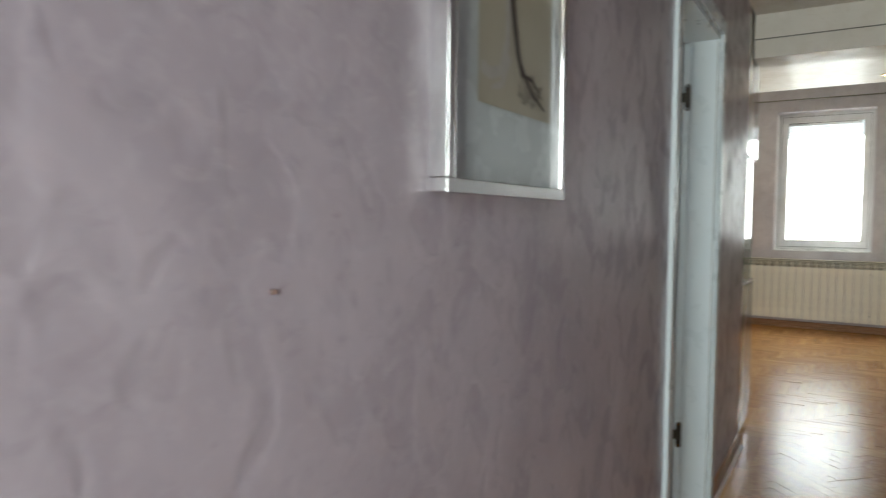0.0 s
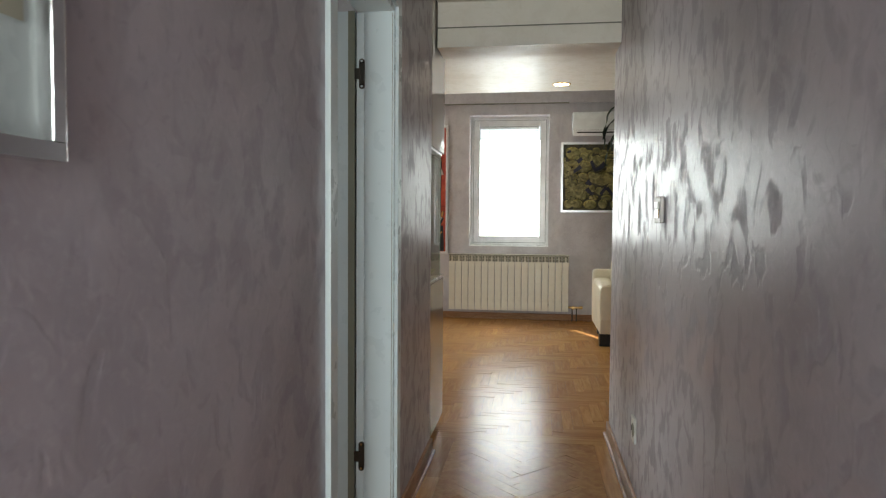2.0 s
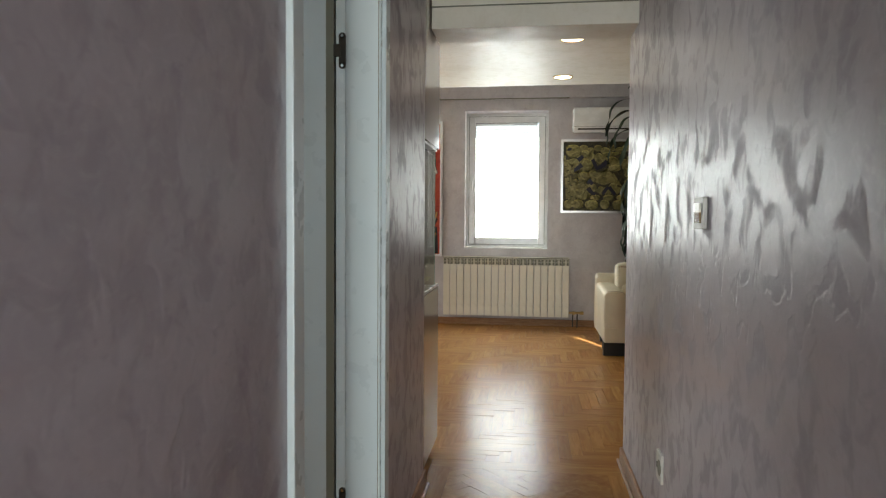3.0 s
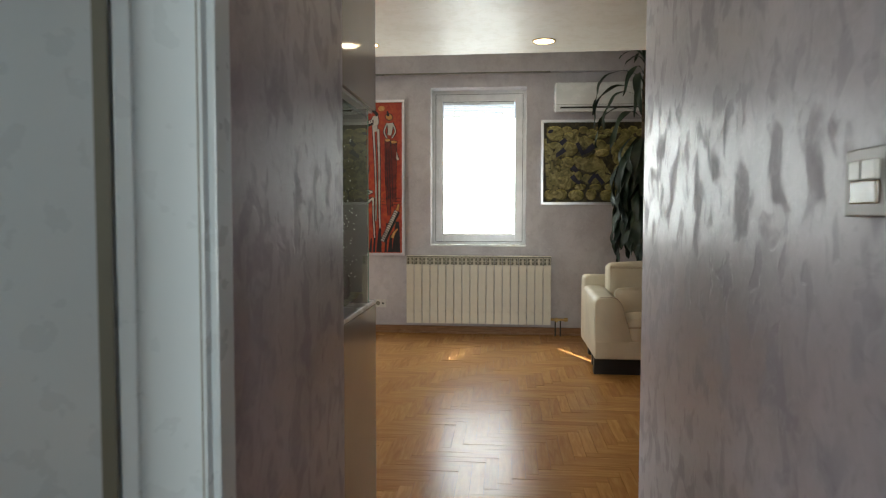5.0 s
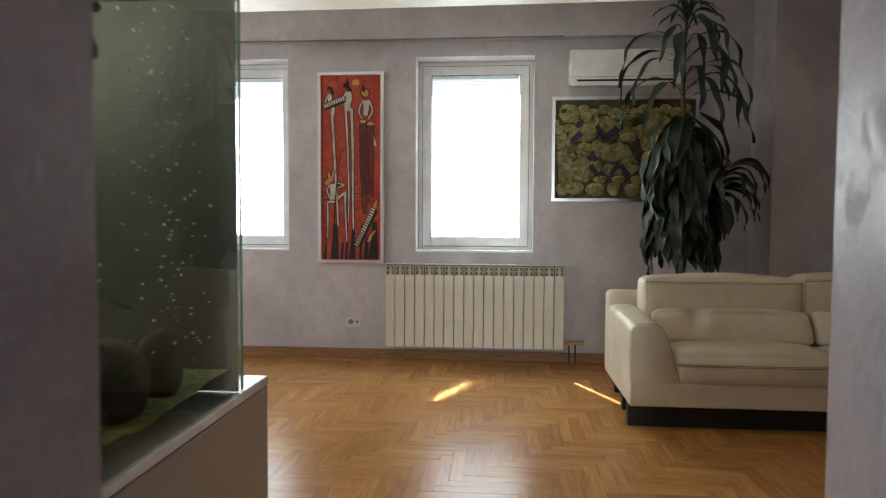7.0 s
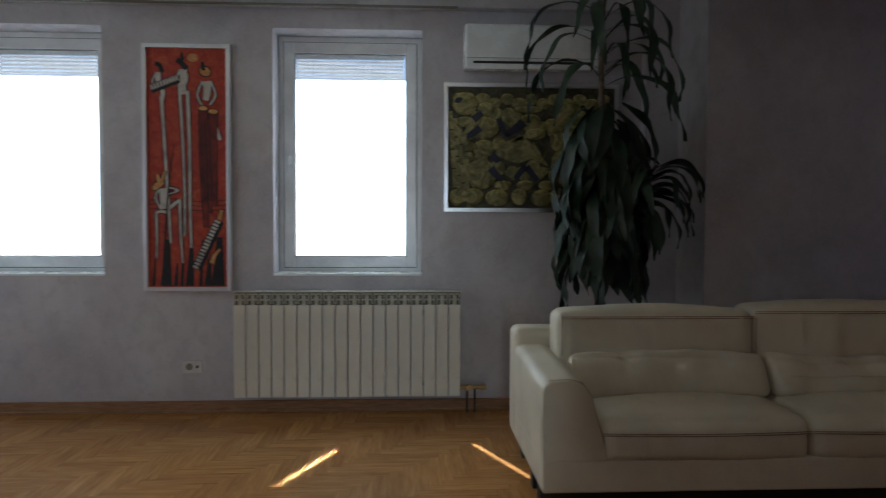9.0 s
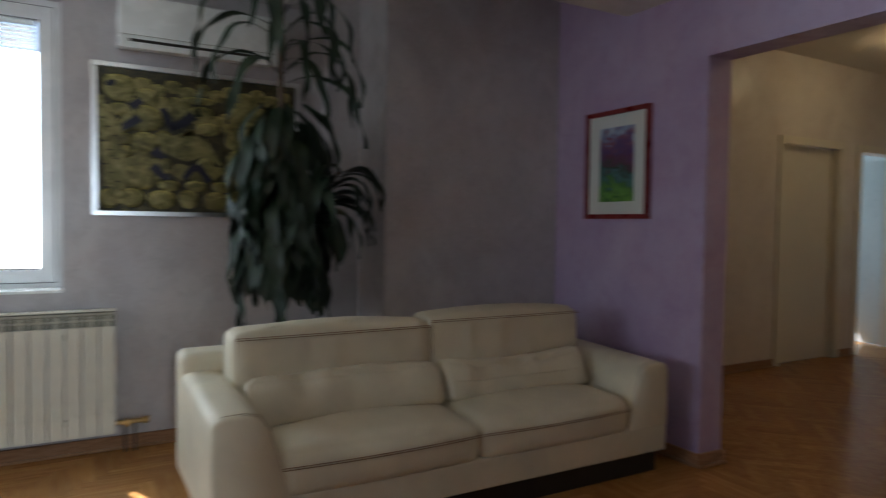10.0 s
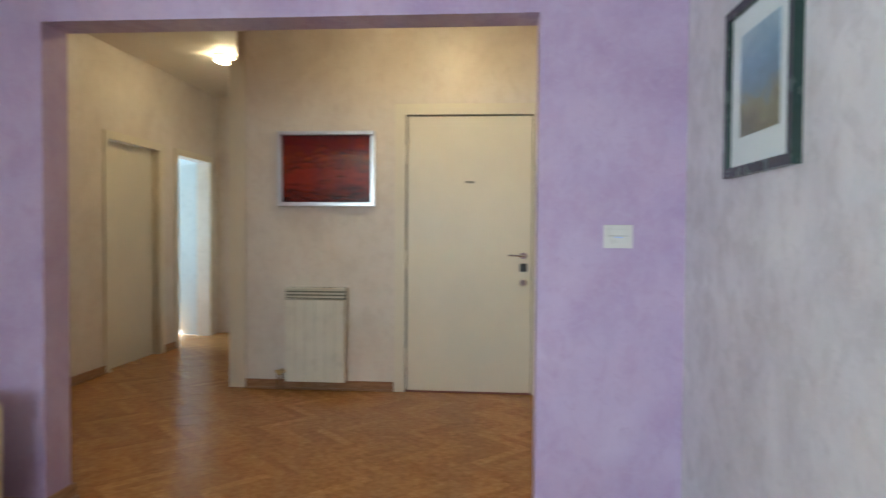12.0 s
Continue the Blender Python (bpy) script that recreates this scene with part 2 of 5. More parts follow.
solid("wall_corridor_west", wall_mesh("y", -1.7, LEND, CL, -0.15, 0, TOP, [(DOOR_Y0, DOOR_Y1, 0, DOOR_H)]), MAUVE,
      "mauve polished stucco corridor wall with a doorway", "wall", kind="structure")
solid("wall_corridor_east", wall_mesh("y", -1.7, REND, CR, 0.134, 0, TOP), MAUVE,
      "mauve polished stucco corridor wall with trowel marks", "wall", kind="structure")
solid("wall_corridor_south", wall_mesh("x", CL - 0.15, CR + 0.134, -1.7, -0.15, 0, TOP, [(-0.45, 0.31, 0, 2.15)]), MAUVE, "mauve stucco wall closing the corridor", "wall", kind="structure")
solid("wall_south_west", boxed(WEST, CL - 0.15, LEND - 0.15, LEND, 0, TOP), LAVENDER, "lavender stucco wall behind the aquarium", "wall", kind="structure")
solid("wall_south_east", boxed(CR + 0.134, EAST, SOUTH - 0.15, SOUTH, 0, TOP), LAVENDER, "pale lavender stucco wall of the living room", "wall", kind="structure")
solid("wall_north", wall_mesh("x", WEST, 3.2, NORTH, 0.35, 0, TOP, [(*W1, WZ0, WZ1), (*W2, WZ0, WZ1)]), LAVENDER,
      "lavender stucco outer wall with two windows", "wall", kind="structure")
solid("wall_west", wall_mesh("y", LEND - 0.15, NORTH + 0.35, WEST, -0.2, 0, TOP, [(4.98, 7.42, 0.84, 2.26)]), LAVENDER, "lavender stucco wall of the living room", "wall", kind="structure")
solid("beam_north", boxed(WEST, 1.80, 8.42, NORTH, 2.6, TOP), LAVENDER, "lavender stucco beam above the windows", "beam", kind="structure")
solid("pilaster_north", boxed(1.58, 1.80, 8.42, NORTH, 0, 2.6), LAVENDER, "shallow lavender stucco pilaster", "pilaster", kind="structure")
solid("pier_north_east", boxed(1.80, EAST, 8.01, 8.498, 0, TOP), LAVENDER, "grey lavender stucco pier in the corner", "pier", kind="structure")
OP_Y0, OP_Y1, OP_H = 4.618, 6.783, 2.182
solid("wall_east", wall_mesh("y", SOUTH - 0.15, NORTH, EAST, EAST_T, 0, TOP, [(OP_Y0, OP_Y1, 0, OP_H)]), PURPLE,
      "purple stucco wall with a wide opening to the hall", "wall", kind="structure")
solid("header_corridor", boxed(CL, CR, 3.95, REND, 2.115, TOP), CEILING, "cream lintel across the end of the corridor", "lintel", kind="structure")
solid("trim_header", boxed(CL + 0.002, CR - 0.002, 3.942, 3.9495, 2.214, 2.2185), GRILLE, "thin dark shadow joint across the lintel", "trim", kind="structure")
solid("ceiling_corridor", boxed(CL, CR, -1.7, 3.95, CORR_CEIL, CORR_CEIL + 0.1), CEILING, "cream polished corridor ceiling", "ceiling", kind="structure")

bm = bmesh.new()
low = [bm.verts.new(p) for p in ((WEST, LEND, CEIL), (EAST, LEND, CEIL), (EAST, 7.38, CEIL), (WEST, 7.5, CEIL))]
f = bm.faces.new(low)
up = bmesh.ops.extrude_face_region(bm, geom=[f])["geom"]
for v in up:
    if isinstance(v, bmesh.types.BMVert):
        v.co.z = 2.72
bmesh.ops.recalc_face_normals(bm, faces=bm.faces)
solid("ceiling", bm, CEILING, "glossy cream dropped ceiling with round downlights", "ceiling", kind="structure")
solid("ceiling_upper", boxed(WEST, EAST, 3.7, NORTH, TOP - 0.1, TOP), CEILING, "cream ceiling above the window recess", "ceiling", kind="structure")

# the hall beyond the wide opening
HX, HN = 5.504, 8.22
solid("wall_hall_east", wall_mesh("y", 3.7, 6.80, HX, 0.15, 0, TOP, [(4.5, 5.5, 0, 2.19)]), CREAM_WALL,
      "cream pink stucco hall wall around the entrance door", "wall", kind="structure")
D1, D2 = (5.93, 6.83), (7.22, 8.0)
D_H = 2.08
solid("wall_hall_north", wall_mesh("x", EAST + EAST_T, 8.4, HN, 0.15, 0, TOP, [(*D1, 0, D_H), (*D2, 0, D_H)]), CREAM_WALL,
      "cream pink stucco hall wall with two doors", "wall", kind="structure")
solid("wall_hall_south", boxed(EAST + EAST_T, HX, 3.7, 3.85, 0, TOP), CREAM_WALL, "cream stucco wall of the hall", "wall", kind="structure")
solid("wall_passage_south", boxed(HX + 0.15, 8.4, 6.78, 6.93, 0, TOP), CREAM_WALL, "cream stucco wall of the passage", "wall", kind="structure")
solid("wall_passage_east", boxed(8.25, 8.4, 6.9, HN, 0, TOP), CREAM_WALL, "cream stucco end wall of the passage", "wall", kind="structure")
solid("ceiling_hall", boxed(EAST + EAST_T, 8.4, 3.7, HN, FOYER_CEIL, TOP), HALL_CEILING, "cream painted hall ceiling", "ceiling", kind="structure")
solid("wall_back_room", wall_mesh("x", 6.9, 8.8, 9.9, 0.15, 0, TOP, [(7.2, 8.4, 0.9, 2.2)]), WHITE_PAINT, "white wall of the bright back room", "wall", kind="structure")
solid("wall_back_room_west", boxed(6.82, 6.9, HN + 0.15, 10.05, 0, TOP), WHITE_PAINT, "white wall of the bright back room", "wall", kind="structure")
solid("wall_back_room_east", boxed(8.8, 8.9, HN + 0.15, 10.05, 0, TOP), WHITE_PAINT, "white wall of the bright back room", "wall", kind="structure")
solid("ceiling_back_room", boxed(6.82, 8.9, HN + 0.15, 10.05, 2.6, TOP), WHITE_PAINT, "white ceiling of the bright back room", "ceiling", kind="structure")
# the room behind the corridor's open door
solid("wall_side_room_west", wall_mesh("y", 0.4, 3.72, -3.0, -0.15, 0, TOP, [(1.2, 2.4, 0.9, 2.2)]), WHITE_PAINT, "white wall of the side room with a window opening", "wall", kind="structure")
solid("wall_side_room_south", boxed(-3.0, CL - 0.15, 0.25, 0.4, 0, TOP), WHITE_PAINT, "white wall of the side room", "wall", kind="structure")
solid("ceiling_side_room", boxed(-3.0, CL - 0.15, 0.4, 3.72, 2.6, TOP), WHITE_PAINT, "white ceiling of the side room", "ceiling", kind="structure")
solid("floor", boxed(WEST - 0.2, 8.9, -1.85, 10.05, -0.2, -0.003), SUBFLOOR, "oak herringbone parquet floor", "floor", kind="structure")

# ---- skirting ----
def skirting(x0, x1, y0, y1, facing):
    """A board 7.5 cm high with a small quarter-round foot."""
    bm = boxed(x0, x1, y0, y1, 0.0, 0.075, 0.003, 1)
    d = 0.014
    fx0, fx1, fy0, fy1 = x0, x1, y0, y1
    if facing == "-y": fy0, fy1 = y0 - d, y0
    if facing == "+y": fy0, fy1 = y1, y1 + d
    if facing == "-x": fx0, fx1 = x0 - d, x0
    if facing == "+x": fx0, fx1 = x1, x1 + d
    box(bm, fx0, fx1, fy0, fy1, 0.0, 0.016, 0.005, 2)
    return solid("baseboard", bm, SKIRT, "oak skirting board along the wall", "skirting board", kind="structure")


S = 0.016
skirting(CL, CL + S, -1.7, DOOR_Y0 - 0.062, "+x")
skirting(CL, CL + S, DOOR_Y1 + 0.062, LEND, "+x")
skirting(CR - S, CR, -1.7, REND, "-x")
skirting(WEST, 1.80, NORTH - S, NORTH, "-y")
skirting(1.80, EAST, 8.01 - S, 8.01, "-y")
skirting(EAST - S, EAST, OP_Y1, 8.01, "-x")
skirting(EAST - S, EAST + EAST_T + S, OP_Y1 - S, OP_Y1, "-y")
skirting(EAST - S, EAST, SOUTH, OP_Y0, "-x")
skirting(CR + 0.134, EAST, SOUTH, SOUTH + S, "+y")
skirting(EAST + EAST_T, D1[0] - 0.07, HN - S, HN, "-y")
skirting(D1[1] + 0.07, D2[0] - 0.07, HN - S, HN, "-y")
skirting(HX - S, HX, 5.59, 6.80, "-x")


# ---- windows ----
GASKET_AND_SHADE = mat("grey_gasket_and_seam_shade", (0.12, 0.12, 0.12), 0.7)


def window(x0, x1, hinge_right):
    root = thing("window", ((x0 + x1) / 2, 8.66, WZ0), "white plastic window with a venetian blind, blazing with daylight", "window", "living room windows", "structure")
    y0, y1 = 8.675, 8.75
    for n, b in (("window_frame", (x0, x0 + 0.045, y0 + 0.012, y1, WZ0, WZ1)), ("window_frame", (x1 - 0.045, x1, y0 + 0.012, y1, WZ0, WZ1)),
                 ("window_frame", (x0 + 0.045, x1 - 0.045, y0 + 0.012, y1, WZ0, WZ0 + 0.04)), ("window_frame", (x0 + 0.045, x1 - 0.045, y0 + 0.012, y1, WZ1 - 0.04, WZ1))):
        part(n, boxed(*b, bevel=0.004), PVC, root)
    sx0, sx1, sz0, sz1 = x0 + 0.035, x1 - 0.035, WZ0 + 0.032, WZ1 - 0.04
    w = 0.072
    for b in ((sx0, sx0 + w, y0, y1 - 0.01, sz0, sz1), (sx1 - w, sx1, y0, y1 - 0.01, sz0, sz1),
              (sx0 + w, sx1 - w, y0, y1 - 0.01, sz0, sz0 + w), (sx0 + w, sx1 - w, y0, y1 - 0.01, sz1 - w, sz1)):
        part("sash", boxed(*b, bevel=0.006), PVC, root)
    gx0, gx1, gz0, gz1 = sx0 + w, sx1 - w, sz0 + w, sz1 - w
    pane = part("pane", boxed(gx0 - 0.005, gx1 + 0.005, 8.688, 8.692, gz0 - 0.005, gz1 + 0.005), GLASS, root)
    pane.visible_shadow = False
    blind = part("blind", boxed(gx0 + 0.004, gx1 - 0.016, 8.715, 8.731, gz1 - 0.028, gz1 - 0.002, 0.003), PVC, root, "white venetian blind, lowered")
    n = 54
    slat = None
    for i in range(n):
        z = gz1 - 0.045 - i * (gz1 - gz0 - 0.07) / (n - 1)
        m = pose((gx0 + gx1) / 2, 8.724, z, -66 if z < 2.18 else -22, 0, 0)
        if slat is None:
            half = (gx1 - gx0) / 2
            slat = mesh_of("slat", boxed(-half + 0.008, half - 0.022, -0.0145, 0.0145, -0.0004, 0.0004), PVC)
            short = mesh_of("slat", boxed(-half + 0.008, half - 0.054, -0.0145, 0.0145, -0.0004, 0.0004), PVC)
        ob = new("slat", short if hinge_right and 1.34 < z < 2.09 else slat)
        ob.parent = blind
        ob.matrix_parent_inverse = world_of(blind).inverted()
        ob.matrix_basis = m
    for f in (0.16, 0.82):
        x = gx0 + f * (gx1 - gx0)
        part("cord", tubed((x, 8.711, gz1 - 0.02), (x, 8.711, gz0 + 0.02), 0.0012, sides=6), GRILLE, blind)
    part("bottom_rail", boxed(gx0 + 0.006, gx1 - 0.018, 8.700, 8.703, gz0 + 0.043, gz0 + 0.0465), GRILLE, blind)
    b = bmesh.new()
    for i in range(62):
        z = gz0 + 0.02 + i * (gz1 - gz0 - 0.04) / 61
        box(b, gx0 + 0.004, gx0 + 0.0075, 8.699, 8.703, z, z + 0.011)
    part("ladder_cord", b, GRILLE, blind, "dotted row of slat clips")
    for b in ((gx0 - 0.001, gx0 + 0.003, gz0, gz1), (gx1 - 0.003, gx1 + 0.001, gz0, gz1), (gx0 + 0.003, gx1 - 0.003, gz0 - 0.001, gz0 + 0.003), (gx0 + 0.003, gx1 - 0.003, gz1 - 0.004, gz1 + 0.001)):
        part("gasket_and_seam_shade", boxed(b[0], b[1], 8.6825, 8.6885, b[2], b[3]), GASKET_AND_SHADE, root, "grey rubber gasket")
    # dark strips paint the shade in the gap between sash and frame
    for b in ((sx0 - 0.004, sx0, sz0, sz1), (sx1, sx1 + 0.004, sz0, sz1), (sx0, sx1, sz0 - 0.004, sz0), (sx0, sx1, sz1, sz1 + 0.004)):
        part("gasket_and_seam_shade", boxed(b[0], b[1], y0 + 0.008, y0 + 0.0135, b[2], b[3]), GASKET_AND_SHADE, root)

    hx = sx0 + w / 2 if hinge_right else sx1 - w / 2
    zc = (sz0 + sz1) / 2 - 0.02
    hb = boxed(hx - 0.014, hx + 0.014, y0 - 0.012, y0, zc - 0.035, zc + 0.035, 0.004)
    handle = part("handle", hb, PVC, root, "white window handle")
    part("lever", box(tubed((hx, y0 - 0.01, zc), (hx, y0 - 0.045, zc), 0.008), hx - 0.009, hx + 0.009, y0 - 0.055, y0 - 0.04, zc - 0.1, zc + 0.015, 0.005), PVC, handle)
    kx = x1 - 0.02 if hinge_right else x0 + 0.02
    for z in (WZ0 + 0.09, WZ1 - 0.1):
        part("hinge", tubed((kx, y0 + 0.004, z - 0.045), (kx, y0 + 0.004, z + 0.045), 0.008), PVC, root)
    part("window_sill", boxed(x0 - 0.001, x1 + 0.001, NORTH - 0.004, y0 + 0.012, WZ0 - 0.012, WZ0 + 0.004, 0.003), PVC, root)
    return root


window(*W1, True)
window(*W2, False)


# ---- radiators ----
def radiator(x0, count, y_back, z0, height, pitch, label):
    """Column radiator against a wall that faces -y."""
    root = thing("radiator", (x0 + count * pitch / 2, y_back, z0), label, "radiator")
    sec = None
    front, back = y_back - 0.105, y_back - 0.025
    for i in range(count):
        if sec is None:
            b = bmesh.new()
            box(b, 0.0028, pitch - 0.0028, front - y_back, front - y_back + 0.012, 0.0, height - 0.085, 0.004)
            box(b, pitch * 0.36, pitch * 0.64, front - y_back + 0.012, back - y_back, 0.02, height - 0.03)
            sec = mesh_of("section", b, ENAMEL)
            g = bmesh.new()
            for k in (0.0, 0.5):
                for z in (height - 0.08, height - 0.045):
                    x = 0.004 + k * (pitch - 0.006)
                    box(g, x, x + pitch / 2 - 0.008, front - y_back, back - y_back, z + 0.024, z + 0.032)
                    box(g, x, x + 0.006, front - y_back + 0.002, back - y_back, z, z + 0.028)
                    box(g, x + pitch / 2 - 0.013, x + pitch / 2 - 0.007, front - y_back + 0.002, back - y_back, z, z + 0.028)
            top = mesh_of("grille", g, GRILLE_BAR)
            # solid dark fill, painting the shade in the openings behind the bars
            hollow_shade = mesh_of("hollow_shade", boxed(0.002, pitch - 0.002, front - y_back + 0.02, back - y_back, height - 0.09, height - 0.006), GRILLE)
        for me, nm in ((sec, "section"), (top, "grille"), (hollow_shade, "hollow_shade")):
            ob = new(nm, me)
            ob.parent = root
            ob.matrix_parent_inverse = world_of(root).inverted()
            ob.matrix_basis = pose(x0 + i * pitch, y_back, z0)
    part("top_rim", boxed(x0, x0 + count * pitch, front - 0.002, back, z0 + height - 0.004, z0 + height + 0.003, 0.002), ENAMEL, root)
    for dx in (0.25, count * pitch - 0.25):
        part("bracket", boxed(x0 + dx - 0.012, x0 + dx + 0.012, back - 0.01, y_back, z0 + height - 0.16, z0 + height - 0.13), BLACK, root)
        part("bracket", boxed(x0 + dx - 0.012, x0 + dx + 0.012, back - 0.01, y_back, z0 + 0.05, z0 + 0.08), BLACK, root)
    return root


def valve(parent, x, y, z, s, floor=0.0):
    """A twin-pipe valve beside the end of a radiator; s: the side it stands on."""
    part("valve", tube(tubed((x, y, z), (x + s * 0.13, y, z), 0.013), (x + s * 0.055, y - 0.03, z), (x + s * 0.055, y + 0.01, z), 0.02), BRASS, parent, "brass radiator valve")
    part("valve_cap", tubed((x + s * 0.13, y, z), (x + s * 0.165, y, z), 0.019), BRASS, parent)
    for d in (0.045, 0.095):
        part("pipe", tubed((x + s * d, y, z), (x + s * d, y, floor), 0.007), DARK_IRON, parent, "thin steel pipe")


rad = radiator(-1.057, 18, NORTH, 0.115, 0.677, 0.0802, "long cream aluminium radiator under the window")
valve(rad, 0.387, 8.43, 0.165, 1)


# ---- framed pictures ----
def frame_parts(root, plane, u0, u1, z0, z1, at, out, width, depth, material, mitred=None):
    """Four bars round a picture on a wall. plane 'y': the wall runs along x, else along y; out: sign of the way into the room."""
    def bar(a0, a1, b0, b1, n):
        lo, hi = sorted((at, at + out * depth))
        b = boxed(a0, a1, lo, hi, b0, b1, 0.0015) if plane == "y" else boxed(lo, hi, a0, a1, b0, b1, 0.0015)
        part(n, b, material, root)
    bar(u0, u1, z0, z0 + width, "frame_bar")
    bar(u0, u1, z1 - width, z1, "frame_bar")
    bar(u0, u0 + width, z0 + width, z1 - width, "frame_bar")
    bar(u1 - width, u1, z0 + width, z1 - width, "frame_bar")


def sheet(plane, u0, u1, z0, z1, at, out, thick):
    lo, hi = sorted((at, at + out * thick))
    return boxed(u0, u1, lo, hi, z0, z1) if plane == "y" else boxed(lo, hi, u0, u1, z0, z1)



# ---- painting materials ----
def mottled(name, a, b, c, scale=14.0, rough=0.5, distortion=1.0, relief=0.1):
    m = mat(name, b, rough)
    n = Nodes(m)
    f = n.noise(scale, 6, distortion)
    g = n.noise(scale * 0.2, 4, 0.5)
    col = n.ramp(f, [(0.32, a), (0.5, b), (0.68, c)])
    n.link(n.mix(n.span(g, 0.0, 0.5), col, a), n.b.inputs["Base Color"])
    n.bump(f, relief, 0.003)
    return m


RED_PAINT = mottled("vermilion_paint", (0.30, 0.022, 0.012), (0.46, 0.05, 0.02), (0.55, 0.12, 0.03), 18)
PALE_PAINT = mottled("pale_grey_paint", (0.34, 0.31, 0.28), (0.6, 0.56, 0.5), (0.72, 0.69, 0.62), 9)
NIGHT_PAINT = mottled("black_paint", (0.008, 0.008, 0.01), (0.014, 0.013, 0.016), (0.03, 0.02, 0.02), 12)
MAROON_PAINT = mottled("maroon_paint", (0.08, 0.012, 0.01), (0.18, 0.02, 0.015), (0.28, 0.035, 0.02), 10)
OCHRE_PAINT = mottled("ochre_paint", (0.4, 0.14, 0.04), (0.62, 0.3, 0.08), (0.7, 0.42, 0.16), 25)
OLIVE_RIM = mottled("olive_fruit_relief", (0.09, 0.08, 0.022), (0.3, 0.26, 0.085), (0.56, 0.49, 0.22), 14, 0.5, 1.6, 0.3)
# the picture's highlights and dark outlines, painted into the colour by surface facing
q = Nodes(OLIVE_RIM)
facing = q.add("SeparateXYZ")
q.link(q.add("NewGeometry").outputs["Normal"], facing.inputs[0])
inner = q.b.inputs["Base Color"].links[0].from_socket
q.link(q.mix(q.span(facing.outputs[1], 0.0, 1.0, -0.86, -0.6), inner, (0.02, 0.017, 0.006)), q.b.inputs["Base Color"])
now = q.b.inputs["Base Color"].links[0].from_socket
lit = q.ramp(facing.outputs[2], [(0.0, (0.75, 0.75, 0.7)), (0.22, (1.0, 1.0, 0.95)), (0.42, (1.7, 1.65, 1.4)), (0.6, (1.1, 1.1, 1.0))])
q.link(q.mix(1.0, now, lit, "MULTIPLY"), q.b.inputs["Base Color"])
OLIVE_DARK = mottled("dark_olive_ground", (0.012, 0.01, 0.004), (0.05, 0.04, 0.012), (0.12, 0.1, 0.035), 22)
INDIGO = mottled("indigo_paint", (0.004, 0.004, 0.012), (0.01, 0.01, 0.03), (0.02, 0.02, 0.05), 9)
MAT_BOARD = painted("white_mat_board", (0.74, 0.73, 0.7), 0.8, 0.02)
FROST_MAT = painted("grey_white_mat", (0.72, 0.76, 0.75), 0.25, 0.03)
BEIGE_PHOTO = mottled("beige_drawing_ground", (0.48, 0.43, 0.32), (0.56, 0.51, 0.4), (0.62, 0.58, 0.48), 3, 0.4)
DRAWN_BROWN = mottled("brown_drawn_stem", (0.05, 0.03, 0.025), (0.1, 0.07, 0.06), (0.16, 0.12, 0.1), 9, 0.4)
RED_FRAME = painted("dark_red_frame", (0.2, 0.016, 0.018), 0.3, 0.1)
GREEN_FRAME = painted("dark_green_frame", (0.018, 0.04, 0.035), 0.25, 0.1)


def banded(name, stops, rough=0.5, scale=10.0, wobble=0.08, stretch=(1, 1, 1), lo=0.0, hi=1.0):
    """Colour that runs through bands of height, broken up by noise: a landscape or an abstract."""
    m = mat(name, stops[0][1], rough)
    n = Nodes(m)
    s = n.add("SeparateXYZ")
    n.link(n.coords(), s.inputs[0])
    h = n.span(s.outputs[2], 0.0, 1.0, lo, hi)
    w = n.span(n.noise(scale, 5, 0.8, stretch), -wobble, wobble, 0.25, 0.75)
    a = n.add("Math")
    n.link(h, a.inputs[0])
    n.link(w, a.inputs[1])
    n.link(n.ramp(a.outputs[0], stops), n.b.inputs["Base Color"])
    return m


LANDSCAPE = banded("garden_landscape_print", [
    (0.0, (0.05, 0.16, 0.03)), (0.14, (0.22, 0.42, 0.08)), (0.25, (0.05, 0.15, 0.05)), (0.34, (0.12, 0.25, 0.3)), (0.42, (0.03, 0.08, 0.05)),
    (0.55, (0.2, 0.06, 0.12)), (0.68, (0.1, 0.07, 0.24)), (0.8, (0.3, 0.1, 0.14)), (0.88, (0.24, 0.3, 0.5)), (1.0, (0.45, 0.52, 0.62))], 0.35, 16, 0.22, (1, 1, 1), 1.42, 1.9)
SUNSET = banded("dark_red_abstract_print", [
    (0.0, (0.05, 0.008, 0.006)), (0.25, (0.22, 0.018, 0.01)), (0.45, (0.34, 0.03, 0.012)), (0.56, (0.012, 0.005, 0.005)), (0.66, (0.42, 0.05, 0.012)),
    (0.74, (0.02, 0.006, 0.006)), (0.85, (0.24, 0.014, 0.01)), (1.0, (0.12, 0.008, 0.01))], 0.15, 34, 0.34, (1, 0.3, 1), 1.5, 2.03)
SEASCAPE = banded("pale_seascape_print", [
    (0.0, (0.16, 0.14, 0.07)), (0.25, (0.3, 0.26, 0.12)), (0.45, (0.2, 0.28, 0.34)), (0.7, (0.26, 0.36, 0.46)), (1.0, (0.4, 0.5, 0.56))], 0.3, 14, 0.2, (0.5, 1, 1), 1.58, 1.9)


